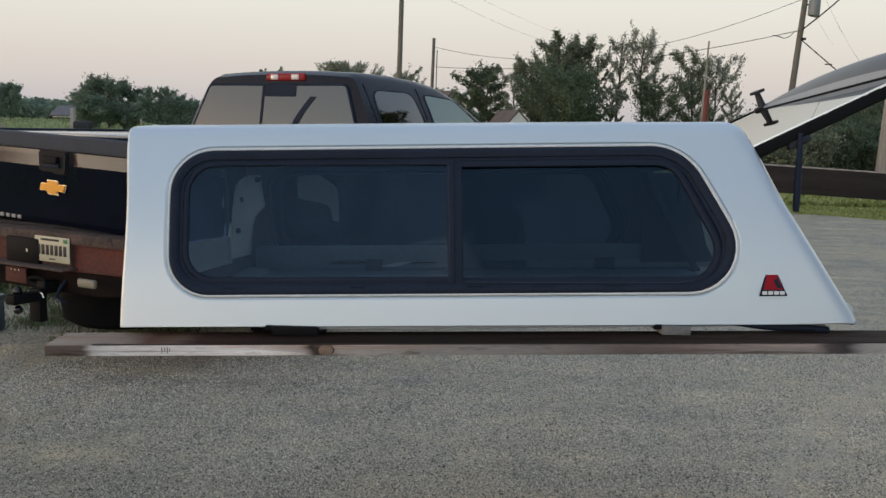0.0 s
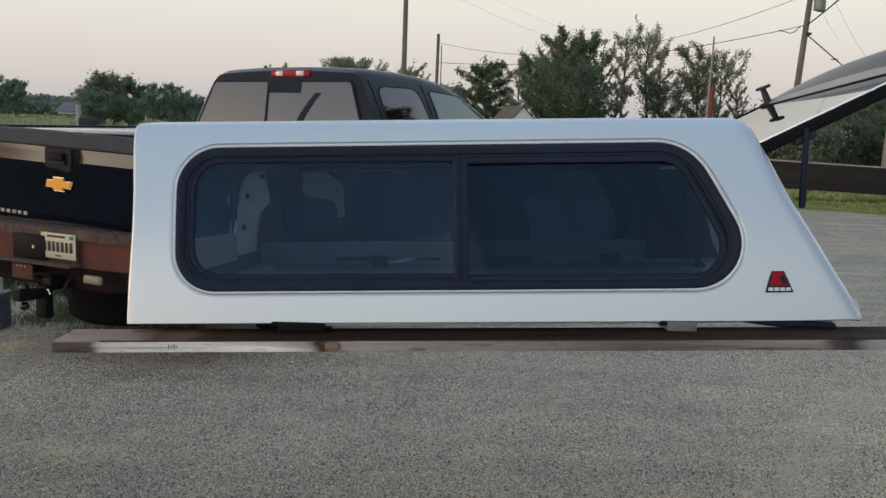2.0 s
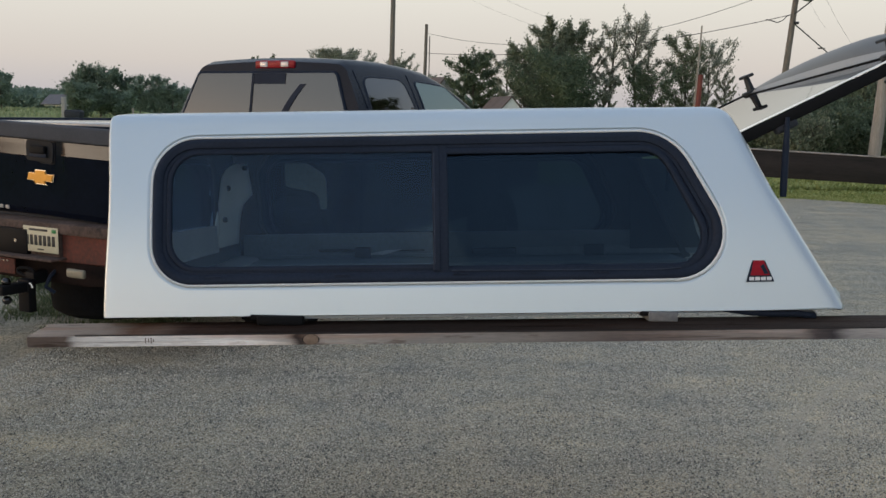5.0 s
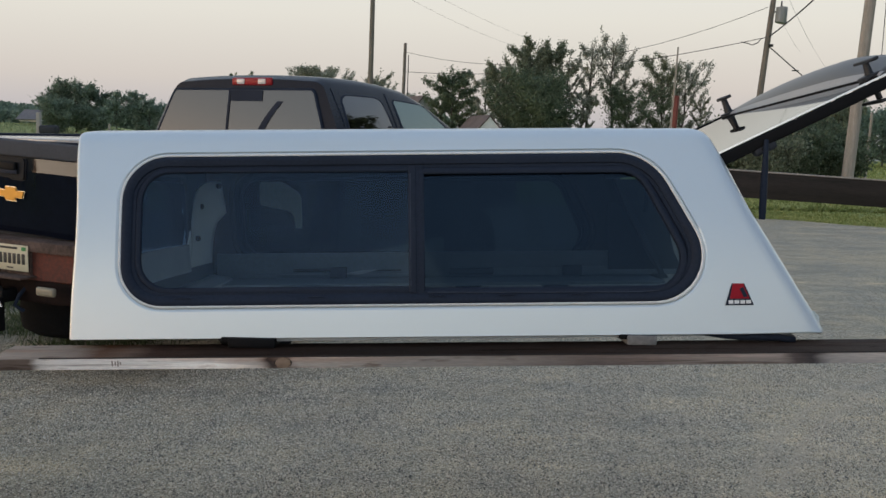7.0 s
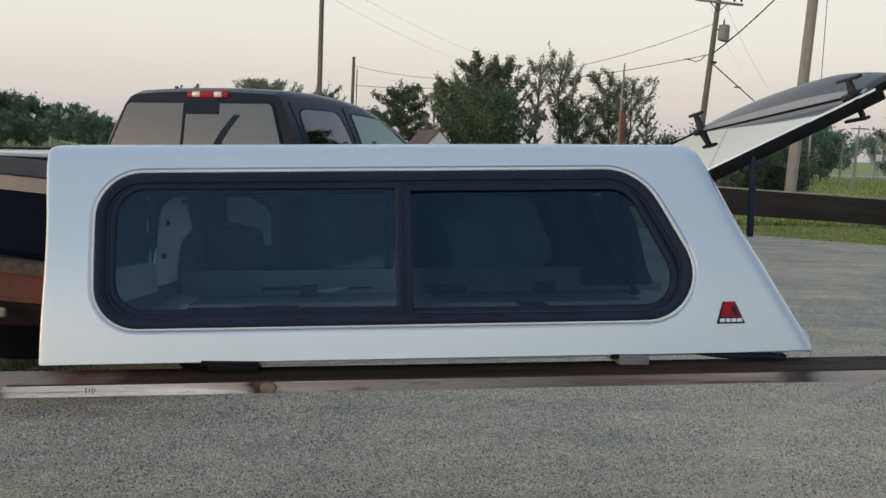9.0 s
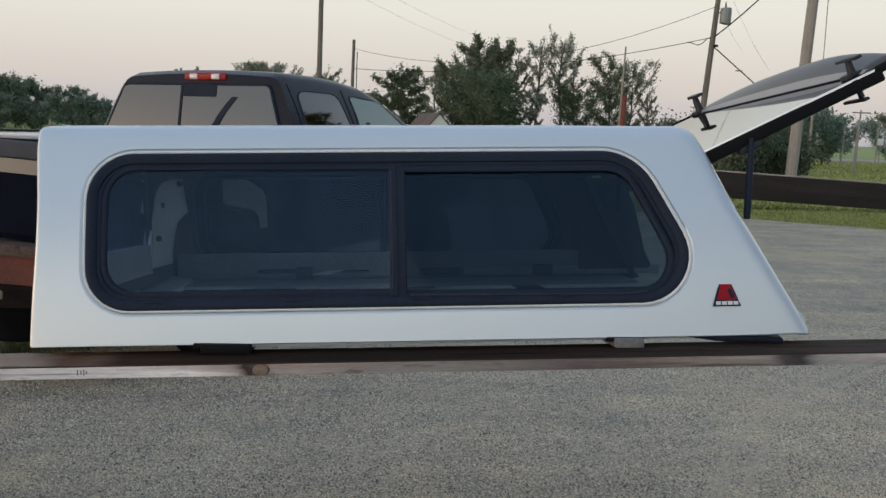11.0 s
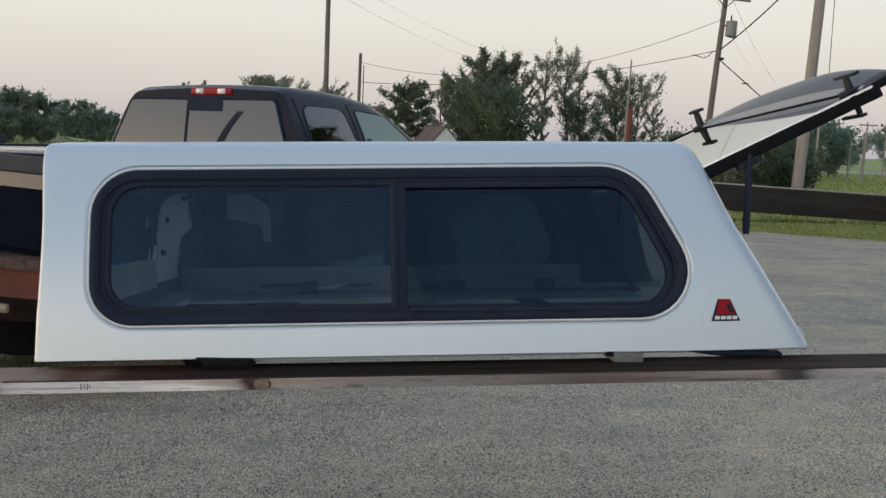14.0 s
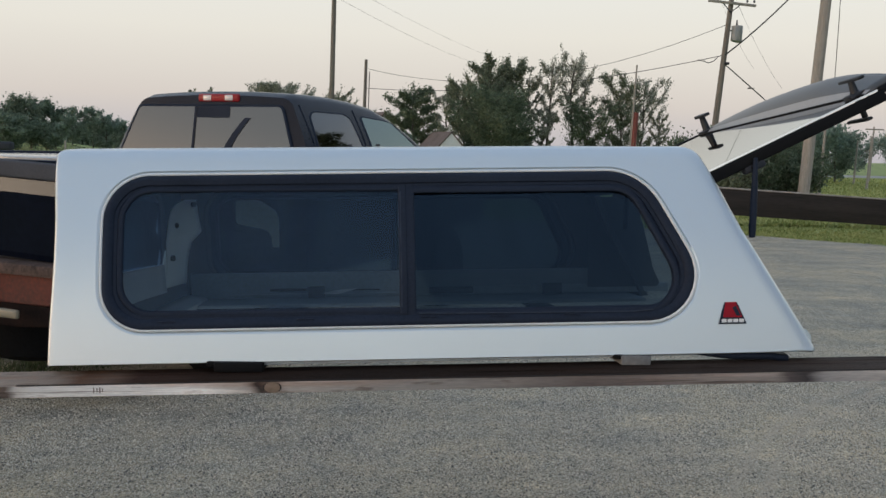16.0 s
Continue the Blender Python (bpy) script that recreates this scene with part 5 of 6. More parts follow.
for yb, yr, zr, hr in stations:
    row = []
    for sgn in (1, -1):
        side = []
        for k in range(9):
            h = k / 8
            top = zr - 0.05
            z = BELT_Z + (top - BELT_Z) * h
            hh = (z - BELT_Z) / (2.07 - BELT_Z)
            side.append((sgn * (BELT_X + (0.735 - BELT_X) * max(0, hh) ** 1.25), yb + (yr - yb) * h, z))
        xt = side[-1][0]
        for k in range(1, 5):
            a = k / 4 * math.pi / 2
            side.append((xt - sgn * 0.05 * (1 - math.cos(a)) - sgn * 0.04 * math.sin(a), yr + 0.0, zr - 0.05 + 0.05 * math.sin(a)))
        row += side if sgn > 0 else side[::-1]
        if sgn > 0:
            x0 = side[-1][0]
            row += [(x0 * (1 - 2 * k / 8), yr, zr + 0.022 * (1 - (1 - 2 * k / 8) ** 2)) for k in range(1, 8)]
    rows.append(row)
bm = sheet(rows)
bm.verts.ensure_lookup_table()
bm.faces.new([bm.verts[i] for i in range(len(rows[0]))])
bmesh.ops.recalc_face_normals(bm, faces=bm.faces)
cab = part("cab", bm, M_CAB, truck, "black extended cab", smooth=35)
part("cab_lower_body", box(1.92, 2.6, 0.85, (0, 3.45, 1.15), 0.05, 3), M_TRUCK, truck)
part("hood", box(1.84, 1.35, 0.62, (0, 5.35, 1.22), 0.10, 4), M_TRUCK, truck)


def rear_pt(x, z, out=0.0):
    k = (z - BELT_Z) / (2.042 - BELT_Z)
    return (x, 2.164 + 0.070 * k - out, z)


RG = [(-0.925, 1.58), (0.825, 1.58), (0.66, 2.022), (-0.738, 2.022)]
rim_l = [rounded(RG, [0.05] * 4, 6, 8, g) for g in (0.018, 0.012, 0.0, -0.002)]
rg = part("rear_window", bands(rim_l, lambda u, w, k: rear_pt(u, w, (0.0, 0.010, 0.012, 0.004)[k])), M_RUBBER, cab, "black-edged sliding rear window")
bm = bands([rounded(RG, [0.05] * 4, 6, 8, 0.0)], lambda u, w, k: rear_pt(u, w, 0.008), True)
part("pane", bm, M_CABGLASS, rg, "dark rear glass reflecting the evening sky", smooth=0)
part("divider", sheet([[rear_pt(-0.165 + d, z, 0.013) for d in (0, 0.022)] for z in (1.58, 1.8, 2.02)]), M_RUBBER, rg)
part("shade_band", sheet([[rear_pt(-0.14 + d, z, 0.0125) for d in (0, 0.32)] for z in (1.935, 2.02)]), M_RUBBER, rg)
part("strap", sheet([[rear_pt(0.13 + 0.20 * t ** 1.6 + d * (1 - 0.2 * t), 1.60 + 0.335 * t, 0.013) for d in (0, 0.035, 0.07)] for t in [k / 10 for k in range(11)]]), M_RUBBER, rg, "dark curved strap behind the glass")
# highlight on the pillar's edge, drawn as a grey tube
part("pillar_highlight", tube([(-(BELT_X + (0.735 - BELT_X) * (0.92 * t) ** 1.25) + 0.010, 2.166 + 0.066 * t, BELT_Z + 0.47 * t) for t in [k / 8 for k in range(9)]], 0.008, 6), M_GREYWALL, cab, "grey painted highlight along the rear pillar's edge")
br = part("brake_light", box(0.40, 0.03, 0.062, (0.060, 2.238, 2.092), 0.014, 3), M_RED, cab, "red high brake light")
for x in (-0.105, 0.105):
    part("cargo_lens", box(0.075, 0.012, 0.044, (x + 0.060, 2.221, 2.092), 0.006), M_WHITELENS, br)
for nm, outline, r4 in (("rear_side_window", [(2.36, 0.05), (3.12, 0.05), (3.05, 0.86), (2.43, 0.86)], [0.04, 0.03, 0.12, 0.14]), ("front_side_window", [(3.27, 0.05), (4.42, 0.05), (3.80, 0.80), (3.27, 0.85)], [0.03, 0.03, 0.16, 0.05])):
    loops = [rounded(outline, r4, 6, 8, g) for g in (0.022, 0.010, 0.0)]
    sw = part(nm, bands(loops, lambda u, w, k: side_pt(u, w, (0.0, 0.008, 0.006)[k])), M_RUBBER, cab)
    bm = bmesh.new()
    lp2 = rounded(outline, r4, 6, 8, 0.002)
    c = [sum(p.x for p in lp2) / len(lp2), sum(p.y for p in lp2) / len(lp2)]
    bulge = 0.004 if nm == "rear_side_window" else 0.0
    rings2 = [[bm.verts.new(side_pt(c[0] + (p.x - c[0]) * f, c[1] + (p.y - c[1]) * f, 0.004 + bulge * (1 - f * f))) for p in lp2] for f in (1.0, 0.8, 0.6, 0.4, 0.2)]
    for a, b in zip(rings2, rings2[1:]):
        for k in range(len(a)):
            bm.faces.new((a[k], a[(k + 1) % len(a)], b[(k + 1) % len(a)], b[k]))
    bm.faces.new(rings2[-1])
    part("pane", bm, M_SIDEGLASS if nm == "rear_side_window" else M_DOORGLASS, sw, smooth=80)
part("door_seam", tube([side_pt(3.17, h, 0.001) for h in (0, 0.2, 0.4, 0.6, 0.8, 0.95)], 0.005, 6), M_RUBBER, cab)
part("door_seam", tube([side_pt(2.33, h, 0.001) for h in (0, 0.2, 0.4, 0.6, 0.8, 0.95)], 0.005, 6), M_RUBBER, cab)

# enamelled metal box with a pale grip, on the weeds behind the truck
jk = thing("equipment_box", "blue-grey metal equipment box with a pale handle on weeds", "equipment box", m=pose(-3.633, 7.20, 0))
part("body", box(0.24, 0.2, 0.25, (0, 0, 0.125), 0.02, 3), M_JACK, jk)
part("lid", box(0.25, 0.21, 0.05, (0, 0, 0.272), 0.012, 3), M_JACK, jk)
JK = pose(0, 0, -0.054)
part("handle", tube([(-0.06, 0, 0.35), (-0.05, 0, 0.50), (0.02, 0, 0.56), (0.09, 0, 0.50), (0.09, 0, 0.35)], 0.016, 8), M_WHITE, jk, m=JK)
part("bracket", box(0.16, 0.05, 0.09, (0.01, -0.06, 0.43), 0.015, 3), M_TRANSFORMER, jk, "pale worn metal bracket", m=JK)
part("crank", tube([(0.0, -0.08, 0.40), (0.05, -0.10, 0.47), (0.10, -0.08, 0.52), (0.115, -0.06, 0.62), (0.09, -0.05, 0.70)], [0.014, 0.013, 0.012, 0.012, 0.014], 8), M_TRANSFORMER, jk, "pale crank arm", m=JK)
part("latch", tube([(-0.10, -0.09, 0.44), (0.0, -0.10, 0.50), (0.08, -0.09, 0.43)], 0.012, 8), M_WHITE, jk, m=JK)

# ---- timber barrier beyond the lot ----
bar = thing("timber_barrier", "long dark timber barrier beam with a pale top edge", "barrier", m=pose(5.5, 21.2, 0.85, 0, 2.4, -4.0))
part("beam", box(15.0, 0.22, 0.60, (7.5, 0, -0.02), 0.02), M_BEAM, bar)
# thin strip that carries the painted highlight
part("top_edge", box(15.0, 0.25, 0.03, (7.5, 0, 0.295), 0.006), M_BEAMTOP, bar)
for x in (0.6, 10.2, 14.2):
    part("post", box(0.22, 0.20, 0.95, (x, 0.22, -0.36 + 0.03 * (x > 5) + 0.2 * (x > 12) * 0.5), 0.01), M_BEAM, bar)

# ---- poles and wires ----
def leaning(base, top, r0, r1, sides=12):
    return tube([Vector(base).lerp(Vector(top), t / 6) for t in range(7)], [r0 + (r1 - r0) * t / 6 for t in range(7)], sides)


def wire(name, a, b, sag, r, label):
    a, b = Vector(a), Vector(b)
    pts = [a.lerp(b, t / 16) - Vector((0, 0, 4 * sag * (t / 16) * (1 - t / 16))) for t in range(17)]
    return tagged(part(name, tube(pts, r, 5), M_WIRE), label, "wire", "overhead wires")


pp = thing("utility_pole", "wooden utility pole with crossarm and grey transformer", "utility pole", "utility poles", m=pose(16.47, 45, 0))
part("pole", leaning((0, 0, 0), (0.74, 0, 9.75), 0.17, 0.12), M_POLEDARK, pp)
part("crossarm", box(2.4, 0.10, 0.12, (0.70, -0.16, 9.25), 0.01, m=Matrix.Rotation(radians(4), 4, "Y") @ Matrix.Identity(4)), M_POLE, pp)
for s in (-1, 1):
    part("brace", tube([(0.70 + s * 0.45, -0.18, 9.22), (0.66, -0.14, 8.8)], 0.025, 6), M_DARKMETAL, pp)
for s in (-1.1, -0.75, 0.75, 1.1):
    part("insulator", tube([(0.70 + s, -0.16, 9.30), (0.70 + s, -0.16, 9.36), (0.70 + s, -0.16, 9.44)], [0.03, 0.06, 0.035], 8), M_GREYPLASTIC, pp)
tr = part("transformer", tube([(1.02, -0.1, 7.42), (1.03, -0.1, 7.46), (1.05, -0.1, 8.12), (1.05, -0.1, 8.18)], [0.24, 0.27, 0.27, 0.25], 18), M_TRANSFORMER, pp, "grey transformer can")
part("bushing", tube([(1.02, -0.1, 8.18), (1.02, -0.1, 8.46)], [0.05, 0.03], 8), M_GREYPLASTIC, tr)
part("bracket", box(0.30, 0.10, 0.06, (0.78, -0.06, 7.95), 0.01), M_DARKMETAL, tr)
part("guy_clamp", box(0.24, 0.16, 0.12, (0.62, -0.1, 6.35), 0.02), M_DARKMETAL, pp)

bp = thing("utility_pole", "thick pale wooden utility pole beside the grass", "utility pole", "utility poles", m=pose(13.30, 28, 0))
part("pole", leaning((0, 0, 0), (0.47, 0, 9.5), 0.185, 0.15), M_POLE, bp)
part("ground_wire", tube([(0.63, -0.3, 3.6), (0.63, -0.3, 9.0)], 0.012, 5), M_WIRE, bp)
pa = thing("utility_pole", "plain wooden utility pole behind the truck", "utility pole", "utility poles", m=pose(-2.22, 45, 0))
part("pole", leaning((0, 0, 0), (0.12, 0, 10.5), 0.14, 0.105), M_POLEDARK, pa)
pb = thing("utility_pole", "short dark wooden service pole", "utility pole", "utility poles", m=pose(-0.86, 60, 0))
part("pole", leaning((0, 0, 0), (0.14, 0, 7.35), 0.125, 0.10), M_POLEDARK, pb)
part("conduit", tube([(0.30, 0, 0), (0.36, 0, 6.6)], 0.03, 6), M_WIRE, pb)
for x, y, h, arm in ((44.3, 80, 4.9, True), (22.3, 45, 3.3, False), (30.3, 55, 3.3, False), (37.5, 70, 3.4, False), (49.0, 85, 3.6, False)):
    q = thing("utility_pole", "pale roadside utility pole far off", "utility pole", "utility poles", m=pose(x, y, 0))
    part("pole", leaning((0, 0, 0), (0.1, 0, h), 0.085, 0.065, 8), M_POLE, q)
    if arm:
        part("crossarm", box(1.7, 0.12, 0.12, (0.1, -0.1, h - 0.25), 0.01), M_POLE, q)

wire("overhead_wire", (16.98, 44.8, 8.22), (-0.72, 60, 6.8), 1.65, 0.013, "sagging black overhead wire")
wire("overhead_wire", (16.8, 44.8, 6.72), (-0.70, 60, 5.55), 0.72, 0.017, "sagging black overhead wire")
wire("overhead_wire", (16.95, 44.8, 6.75), (24.3, 44, 15.2), 0.6, 0.035, "thick black service cable")
wire("overhead_wire", (16.95, 44.9, 6.35), (21.2, 47, 3.9), 0.0, 0.03, "taut grey guy wire")
wire("overhead_wire", (16.2, 44.9, 9.35), (-6, 30, 11.5), 0.4, 0.009, "thin black overhead wire")
wire("overhead_wire", (17.4, 44.9, 9.4), (27.6, 62, 6.6), 0.3, 0.006, "thin black overhead wire")
wire("overhead_wire", (16.6, 44.9, 9.4), (25.6, 62, 7.8), 0.3, 0.005, "thin black overhead wire")
wire("overhead_wire", (-2.11, 45, 8.85), (8.4, 78, 9.0), 0.25, 0.006, "thin grey overhead wire")
wire("overhead_wire", (-2.11, 45, 9.65), (9.2, 78, 9.75), 0.2, 0.006, "thin grey overhead wire")
tagged(part("drip_loop", tube([(15.6, 44.8, 6.47), (15.9, 44.8, 6.42), (16.15, 44.8, 6.34), (16.4, 44.8, 6.44), (16.6, 44.8, 6.66), (16.78, 44.8, 6.72)], 0.022, 5), M_WIRE), "slack loop of cable beside the pole", "wire", "overhead wires")
tagged(part("cable_clip", box(0.35, 0.06, 0.06, (18.8, 45.9, 5.27), 0.02), M_WIRE), "small insulator on the guy wire", "insulator")

rp = thing("marker_post", "tall thin post with faded red lower half", "post", m=pose(11.05, 40, 0))
part("red_sleeve", leaning((0.10, 0, 0), (0.24, 0, 3.6), 0.125, 0.115), M_REDPAINT, rp, "faded red sleeve")
part("upper_pole", leaning((-0.02, 0, 0), (0.18, 0, 5.65), 0.06, 0.035), M_POLE, rp)

# ---- houses ----
def house(name, x, y, w, d, eave, ridge, label, wall, turn, panes=True, cover=None):
    h = thing(name, label, "house", "houses", m=pose(x, y, 0, 0, 0, turn))
    bm = bmesh.new()
    pts = [(-w / 2, 0), (w / 2, 0), (w / 2, eave), (0, ridge), (-w / 2, eave)]
    b = extrude_outline(pts, d, 0.0)
    part("wall", b, wall, h, smooth=0)
    for s in (-1, 1):
        rows = [[(s * (w / 2 + 0.2), yy, eave - 0.2 * (ridge - eave) / (w / 2)), (0, yy, ridge + 0.04)] for yy in (-0.06, d + 0.2)]
        thick(part("roof", sheet(rows), cover or M_SHINGLE, h, "shingle roof", smooth=0), 0.07, 0)
    for xx in ((-w / 4, w / 4) if panes else ()):
        wd = part("window", box(0.9, 0.06, 1.0, (xx, -0.01, 1.3), 0.02), M_WHITE, h)
        part("pane", box(0.76, 0.03, 0.86, (xx, -0.035, 1.3), 0.01), M_CABGLASS, wd)
    return h


house("house", 3.72, 46, 2.0, 2.6, 1.56, 2.60, "small white gabled house with brown shingle roof", M_HOUSEWALL, 16)
house("house", 0.45, 52, 2.2, 3, 2.55, 3.70, "grey gabled house behind the trees", M_GREYWALL, 30)
house("house", -29.9, 76, 1.5, 2.0, 0.30, 0.90, "distant grey farmhouse among trees", M_HOUSEWALL, 62, False, M_GREYROOF).location.z = 1.72

# ---- gate pillar, box and posts in the field ----
zf = ground_height(-13.15, 33)
tagged(part("gate_pillar", box(0.14, 0.18, 1.58, (-13.15, 33, zf + 0.79), 0.02), M_CONCRETE), "pale concrete gate pillar in the field", "pillar")
tagged(part("mail_box", box(0.62, 0.4, 0.30, (-12.80, 33, 1.46), 0.09, 4), M_GREYPLASTIC), "dark rounded box on the field's edge", "box")
tagged(part("box_post", box(0.12, 0.12, 1.32 - zf, (-12.80, 33, zf + (1.32 - zf) / 2), 0.01), M_POLE), "wooden post under the dark box", "post")
for x, y, h in ((-15.7, 33, 0.95), (-11.6, 34.5, 0.8), (-16.9, 52, 0.9), (-14.2, 58, 0.9)):
    z = ground_height(x, y)
    tagged(part("fence_post", tube([(x, y, z - 0.1), (x, y, z + h)], [0.07, 0.06], 8), M_POLE), "grey wooden fence post in the field", "fence post", "fence posts")
tagged(part("road_sign", box(0.55, 0.03, 0.6, (46.5, 80, 2.1), 0.02), M_WHITE), "small white road sign on a post", "sign")
tagged(part("sign_post", tube([(46.5, 80.05, 0), (46.5, 80.05, 2.2)], 0.05, 8), M_POLE), "thin post of the road sign", "post")


# ---- trees ----
def tree(x, y, h, spread, seed, leaf, label, low=0.2, n_limb=9, leaves=7000, size=0.16, upright=0.75, gap=0.35, name="tree", lean=0.0, group="trees", twigs=6, puff=0.036):
    """A trunk with limbs and twigs, and many small leaves in upright sprays along the twigs."""
    g = random.Random(seed)
    h *= 0.91
    t = thing(name, label, "tree" if name == "tree" else "bush", group, m=pose(x, y, ground_height(x, y) - 0.02))
    wood = bmesh.new()
    top = Vector((lean * h + g.uniform(-0.05, 0.05) * h, g.uniform(-0.05, 0.05) * h, h * 0.9))
    trunk = [Vector((0, 0, 0)).lerp(top, k / 7) + Vector((g.uniform(-1, 1), g.uniform(-1, 1), 0)) * 0.014 * h * (k > 0) for k in range(8)]
    r0 = 0.014 * h
    tube(trunk, [r0 * (1 - 0.9 * k / 7) + 0.008 for k in range(8)], 8, wood)
    tips = []
    for i in range(n_limb):
        f = low + (0.93 - low) * (i + g.random() * 0.8) / n_limb
        k = min(6, int(f * 7))
        p0 = trunk[k].lerp(trunk[k + 1], f * 7 - k)
        a = i * 2.4 + g.uniform(-0.5, 0.5)
        shape = math.sin(math.pi * min(1, (1 - f) / (1 - low) * 0.85 + 0.12)) ** 0.7
        reach = spread * shape * g.uniform(0.55, 1.05)
        rise = min(reach * upright * g.uniform(0.6, 1.4) + 0.02 * h, h * 0.97 - p0.z)
        p1 = p0 + Vector((math.cos(a) * reach, math.sin(a) * reach, rise))
        mid = p0.lerp(p1, 0.5) + Vector((0, 0, -0.07 * reach))
        tube([p0, mid, p1], [r0 * 0.32 * (1.1 - f) + 0.012, r0 * 0.17 * (1.1 - f) + 0.008, 0.006], 5, wood)
        for j in range(twigs):
            q = g.uniform(0.2, 1.0)
            s = (p0.lerp(mid, q * 2) if q < 0.5 else mid.lerp(p1, q * 2 - 1))
            a2 = a + g.uniform(-1.4, 1.4)
            ln = spread * g.uniform(0.14, 0.44) * (0.5 + 0.5 * shape)
            e = s + Vector((math.cos(a2) * ln, math.sin(a2) * ln, ln * (upright + 0.25) * g.uniform(0.3, 1.6)))
            if e.z > h:
                e.z = h
            tube([s, e], [0.018, 0.006], 4, wood, caps=False)
            tips.append((s, e))
    for k in range(5):
        s = trunk[5].lerp(trunk[7], g.random())
        e = s + Vector((g.uniform(-1, 1) * spread * 0.22, g.uniform(-1, 1) * spread * 0.22, g.uniform(0.04, 0.10) * h))
        tube([s, e], [0.018, 0.006], 4, wood, caps=False)
        tips.append((s, e))
    part("trunk", wood, M_BARK, t, smooth=60)
    R = np.random.default_rng(seed)
    tips = [tp for tp in tips if g.random() > gap * 0.4]
    S = np.array([tp[0] for tp in tips])
    E = np.array([tp[1] for tp in tips])
    weight = np.random.default_rng(seed + 1).uniform(0.25, 1.0, len(tips))
    idx = R.choice(len(tips), leaves, p=weight / weight.sum())
    f = R.uniform(0.05, 1.1, leaves)[:, None]
    c = S[idx] * (1 - f) + E[idx] * f + R.normal(0, 1, (leaves, 3)) * np.array([1, 1, 1.15]) * spread * puff * (0.5 + R.random((leaves, 1)))
    c[:, 2] = np.maximum(c[:, 2], 0.05)
    tw = E[idx] - S[idx]
    tw /= np.linalg.norm(tw, axis=1)[:, None] + 1e-6
    d1 = R.normal(0, 0.75, (leaves, 3)) + tw * 0.4 + np.array([0, 0, 0.55 * upright])
    d1 /= np.linalg.norm(d1, axis=1)[:, None]
    d2 = np.cross(d1, R.normal(0, 1, (leaves, 3)))
    d2 /= np.linalg.norm(d2, axis=1)[:, None]
    sz = (size * R.uniform(0.5, 1.3, leaves))[:, None]
    v = np.stack([c - d1 * sz * 0.55, c + d2 * sz * 0.33, c + d1 * sz * 0.65, c - d2 * sz * 0.33], 1)
    me = bpy.data.meshes.new("crown")
    me.from_pydata(v.reshape(-1, 3).tolist(), [], (4 * np.arange(leaves)[:, None] + np.arange(4)).tolist())
    part("crown", me, leaf, t, smooth=0)
    return t


tree(2.12, 50, 6.05, 1.35, 21, M_LEAF_DARK, "dark green dense conical tree", 0.10, 22, 24000, 0.105, 0.25, 0.1, twigs=8, puff=0.07)
tree(4.40, 62, 7.1, 1.1, 22, M_LEAF_PALE, "thin silvery green tree", 0.15, 16, 11000, 0.11, 0.8, twigs=7, puff=0.06)
tree(4.62, 49, 6.35, 1.05, 41, M_LEAF, "green tree with a rounded shoulder", 0.08, 18, 15000, 0.10, 0.8, 0.1, twigs=8, puff=0.06)
tree(5.72, 50, 7.55, 1.30, 23, M_LEAF, "tall broad green tree with feathery upright tips", 0.08, 24, 25000, 0.095, 1.0, 0.1, twigs=10, puff=0.055)
tree(7.10, 51, 7.45, 1.45, 24, M_LEAF, "tall broad green tree with feathery upright tips", 0.08, 22, 23000, 0.095, 1.0, 0.1, twigs=10, puff=0.055)
tree(8.25, 51, 7.2, 0.85, 38, M_LEAF_PALE, "slim silvery tree with a feathery tip", 0.10, 18, 7500, 0.092, 1.0, 0.2, twigs=7)
tree(6.20, 47, 5.2, 2.35, 25, M_LEAF_DARK, "dense dark green lower tree", 0.05, 26, 34000, 0.105, 0.5, 0.1, twigs=9, puff=0.09)
tree(8.80, 49, 4.5, 0.95, 42, M_LEAF_PALE, "low pale sparse tree", 0.15, 14, 6500, 0.095, 0.9, 0.2, twigs=6)
tree(9.15, 50, 7.95, 0.85, 26, M_LEAF_PALE, "tall sparse pale-trunked tree", 0.46, 15, 3600, 0.085, 1.0, 0.3, twigs=6, puff=0.075)
tree(10.75, 50, 8.3, 1.05, 127, M_LEAF_PALE, "tall sparse pale-trunked tree", 0.48, 18, 5600, 0.085, 1.0, 0.3, lean=0.01, twigs=6, puff=0.07)
tree(11.75, 51, 7.1, 0.80, 28, M_LEAF_PALE, "sparse silvery tree with visible limbs", 0.36, 13, 3200, 0.085, 1.0, 0.3, puff=0.065)
tree(11.25, 49, 4.95, 1.80, 29, M_LEAF_DARK, "round open-crowned tree with dark limbs", 0.40, 18, 8000, 0.095, 0.45, 0.2, twigs=8, puff=0.07)
tree(13.25, 50, 6.85, 1.35, 30, M_LEAF, "grey green tree with upright sprays", 0.12, 24, 12500, 0.088, 0.9, 0.2, twigs=9, puff=0.065)
tree(14.75, 51, 6.6, 1.25, 31, M_LEAF_PALE, "silvery green tree leaning to one side", 0.20, 20, 8500, 0.088, 0.9, 0.25, lean=0.06, twigs=8, puff=0.06)
tree(15.65, 50, 4.7, 0.75, 43, M_LEAF_PALE, "small pale tree with upright sprays", 0.12, 14, 4200, 0.09, 0.9, 0.2, twigs=6)
for k, (x, y, h, s) in enumerate(((9.2, 54, 2.2, 1.3), (13.6, 53, 2.4, 1.4), (7.9, 53, 3.0, 1.6), (18.3, 55, 3.2, 0.6))):
    tree(x, y, h, s, 60 + k, M_LEAF_HAZE, "low hazy green bush behind the trees", 0.05, 12, 4000, 0.15, 0.7, 0.1, name="bush", group="bushes")
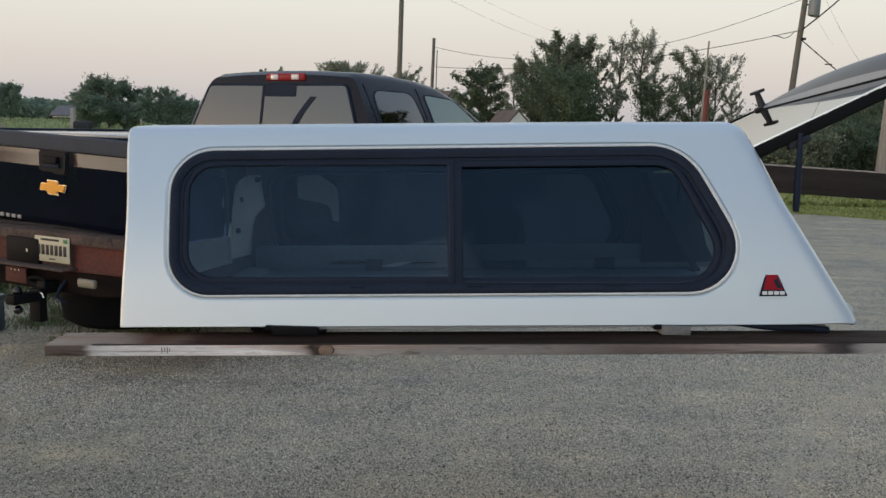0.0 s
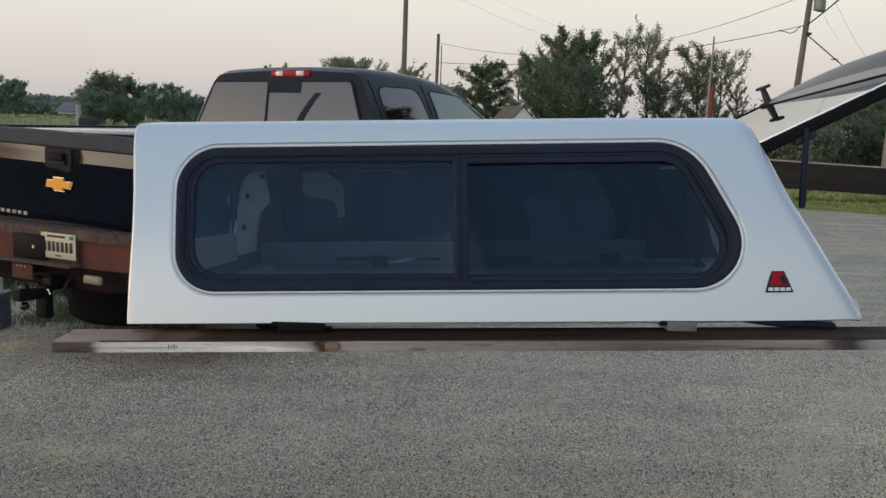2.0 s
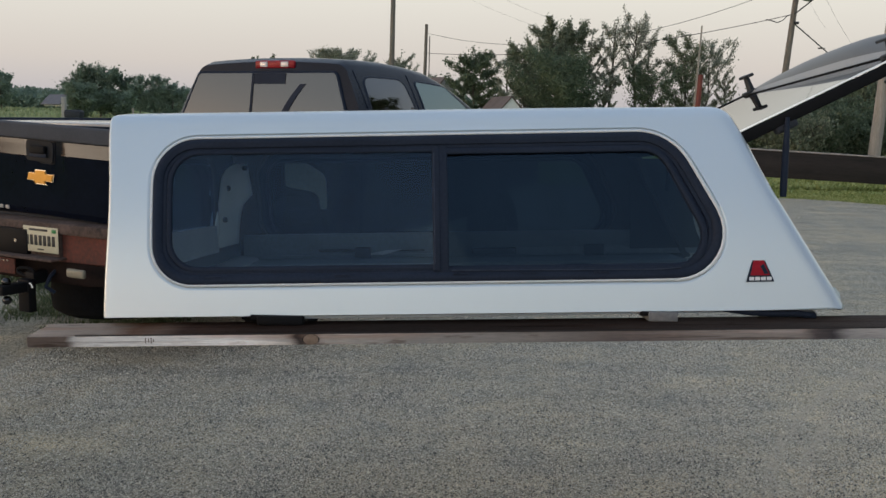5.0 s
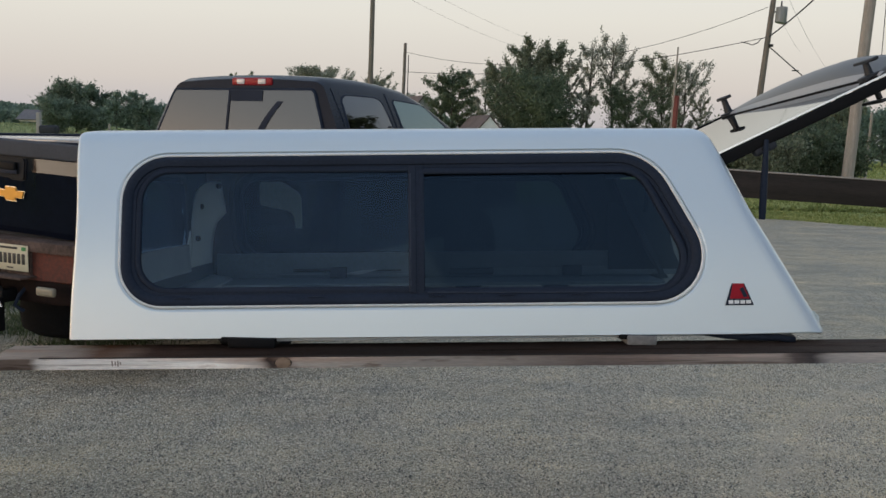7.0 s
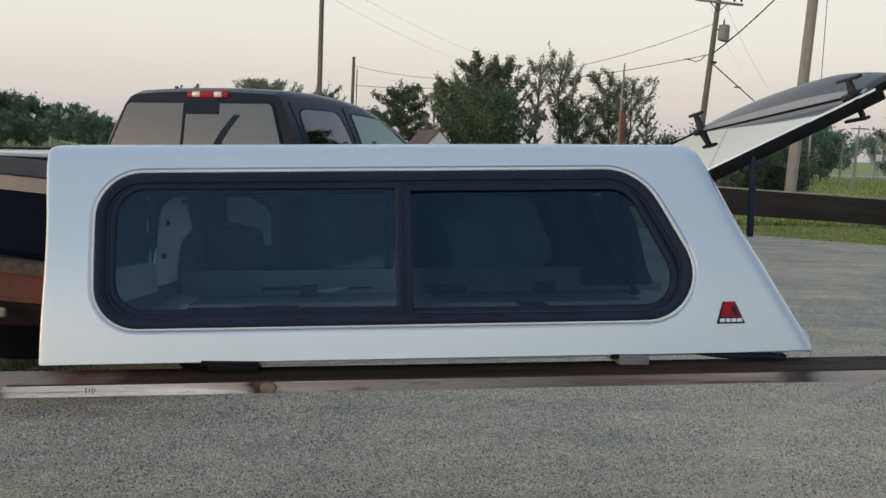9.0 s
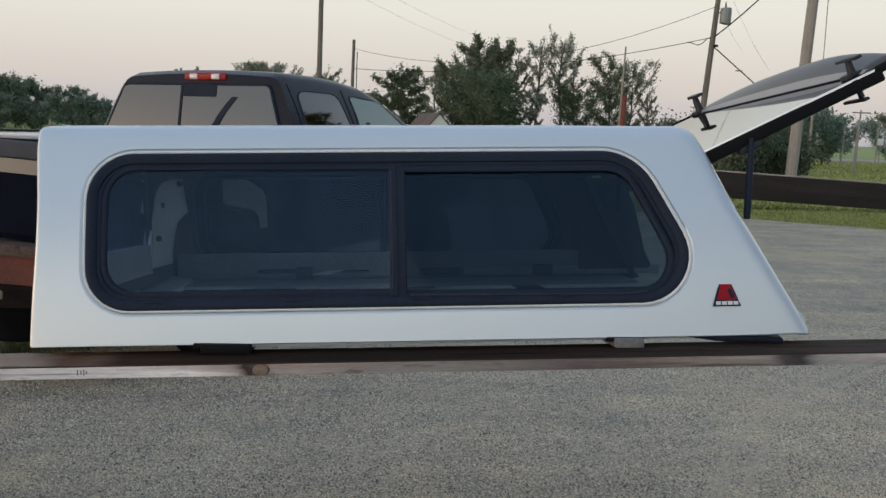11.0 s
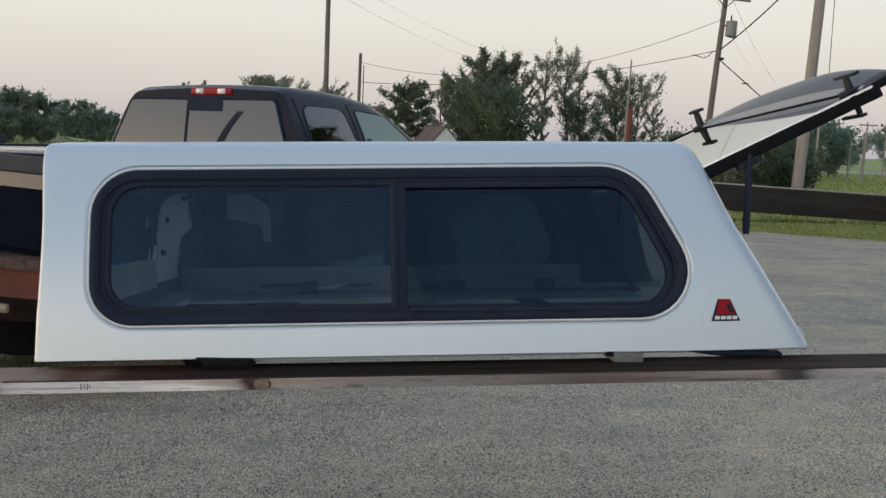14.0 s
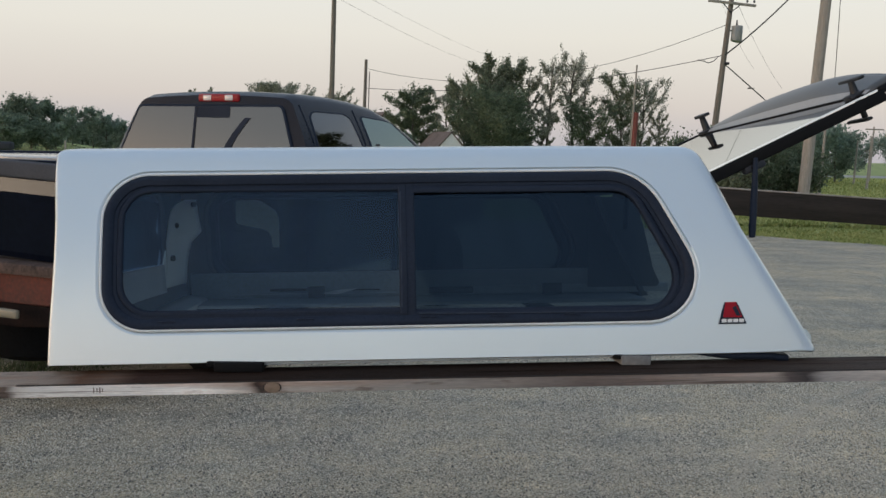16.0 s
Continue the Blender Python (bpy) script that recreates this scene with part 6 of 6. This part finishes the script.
# behind the cab
tree(-7.1, 70, 6.75, 2.5, 32, M_LEAF_PALE, "pale round-topped tree beyond the truck", 0.25, 34, 24000, 0.115, 1.0, 0.2, twigs=9, puff=0.03)
tree(-9.6, 70, 5.9, 1.3, 33, M_LEAF_PALE, "small pale tree beyond the truck", 0.25, 14, 6000, 0.13, 0.9, 0.2)
tree(-5.0, 71, 6.3, 1.0, 44, M_LEAF_PALE, "small pale tree beyond the truck", 0.25, 12, 4500, 0.13, 0.9, 0.2)
tree(-3.0, 68, 6.5, 1.5, 34, M_LEAF_PALE, "thin pale tree beyond the truck", 0.3, 14, 5500, 0.13, 0.9, 0.2)
tree(-13.0, 70, 6.55, 1.2, 35, M_LEAF, "small dark tree beyond the truck", 0.3, 9, 2000, 0.2, 0.8, 0.2)
tree(0.6, 72, 5.1, 1.8, 36, M_LEAF_PALE, "thin pale tree beyond the truck", 0.2, 10, 2600, 0.2, 0.8, 0.2)
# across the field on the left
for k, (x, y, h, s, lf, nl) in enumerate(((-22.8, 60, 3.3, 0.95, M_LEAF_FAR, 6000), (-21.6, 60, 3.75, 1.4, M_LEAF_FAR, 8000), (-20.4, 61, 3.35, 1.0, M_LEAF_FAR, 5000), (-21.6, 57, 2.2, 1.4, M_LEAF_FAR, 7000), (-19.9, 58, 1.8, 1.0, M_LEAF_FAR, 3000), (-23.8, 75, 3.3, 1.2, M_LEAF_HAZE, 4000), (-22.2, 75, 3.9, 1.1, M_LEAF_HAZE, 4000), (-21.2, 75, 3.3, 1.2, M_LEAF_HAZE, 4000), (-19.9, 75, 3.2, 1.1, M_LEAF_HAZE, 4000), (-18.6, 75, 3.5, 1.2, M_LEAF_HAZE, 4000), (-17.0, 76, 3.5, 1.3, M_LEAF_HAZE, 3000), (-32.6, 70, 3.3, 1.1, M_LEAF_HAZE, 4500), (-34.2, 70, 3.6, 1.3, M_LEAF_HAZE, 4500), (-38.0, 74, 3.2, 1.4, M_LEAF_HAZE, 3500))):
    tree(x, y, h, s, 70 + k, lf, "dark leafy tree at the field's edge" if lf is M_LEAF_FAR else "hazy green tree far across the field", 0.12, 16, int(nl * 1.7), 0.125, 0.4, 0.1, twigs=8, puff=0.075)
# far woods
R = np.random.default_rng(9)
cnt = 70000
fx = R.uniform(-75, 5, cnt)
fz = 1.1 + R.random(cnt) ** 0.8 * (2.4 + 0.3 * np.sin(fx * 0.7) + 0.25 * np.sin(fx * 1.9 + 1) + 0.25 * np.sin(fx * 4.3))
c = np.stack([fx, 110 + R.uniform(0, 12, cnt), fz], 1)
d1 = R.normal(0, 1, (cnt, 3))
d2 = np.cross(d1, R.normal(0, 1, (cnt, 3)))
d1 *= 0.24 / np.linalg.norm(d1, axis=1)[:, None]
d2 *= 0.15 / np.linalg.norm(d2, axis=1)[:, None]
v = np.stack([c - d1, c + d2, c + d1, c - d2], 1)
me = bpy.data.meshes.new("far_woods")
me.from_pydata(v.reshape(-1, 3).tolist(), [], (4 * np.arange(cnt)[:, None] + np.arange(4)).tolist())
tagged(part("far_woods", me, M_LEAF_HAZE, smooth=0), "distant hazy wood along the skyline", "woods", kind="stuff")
# bushes behind the barrier, trees by the road
for k, (x, y, h, s, lf) in enumerate(((9.9, 30, 1.9, 1.3, M_LEAF_DARK), (11.6, 31, 2.45, 1.5, M_LEAF_DARK), (12.9, 32, 2.8, 1.5, M_LEAF_DARK), (12.4, 30, 2.2, 1.15, M_LEAF_DARK), (11.2, 29, 1.9, 1.4, M_LEAF), (14.0, 32.6, 2.5, 1.3, M_LEAF_DARK), (13.3, 31.2, 2.0, 1.2, M_LEAF_DARK), (14.75, 32.3, 2.1, 1.1, M_LEAF_DARK), (14.3, 30.6, 1.6, 1.0, M_LEAF_DARK))):
    tree(x, y, h, s, 90 + k, lf, "thick brownish green bush behind the barrier", 0.04, 20, 13000, 0.09, 0.6, 0.05, twigs=9, puff=0.09, name="bush", group="bushes")
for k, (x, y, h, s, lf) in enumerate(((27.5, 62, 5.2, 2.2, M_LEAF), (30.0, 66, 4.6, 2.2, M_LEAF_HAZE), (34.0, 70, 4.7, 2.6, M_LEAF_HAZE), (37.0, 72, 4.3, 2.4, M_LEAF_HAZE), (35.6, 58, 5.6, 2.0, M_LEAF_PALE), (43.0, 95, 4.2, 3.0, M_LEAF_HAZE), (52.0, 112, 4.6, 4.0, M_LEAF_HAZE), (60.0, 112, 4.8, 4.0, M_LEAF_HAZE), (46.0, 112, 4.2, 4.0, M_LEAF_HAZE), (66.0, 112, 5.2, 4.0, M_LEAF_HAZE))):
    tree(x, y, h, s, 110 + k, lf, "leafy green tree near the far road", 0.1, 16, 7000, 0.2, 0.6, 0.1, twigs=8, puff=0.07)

tree(21.8, 25.6, 19.4, 2.9, 140, M_LEAF_DARK, "tall slim leafy tree beside the lot", 0.45, 30, 13000, 0.30, 0.06, 0.5, twigs=8, puff=0.06)
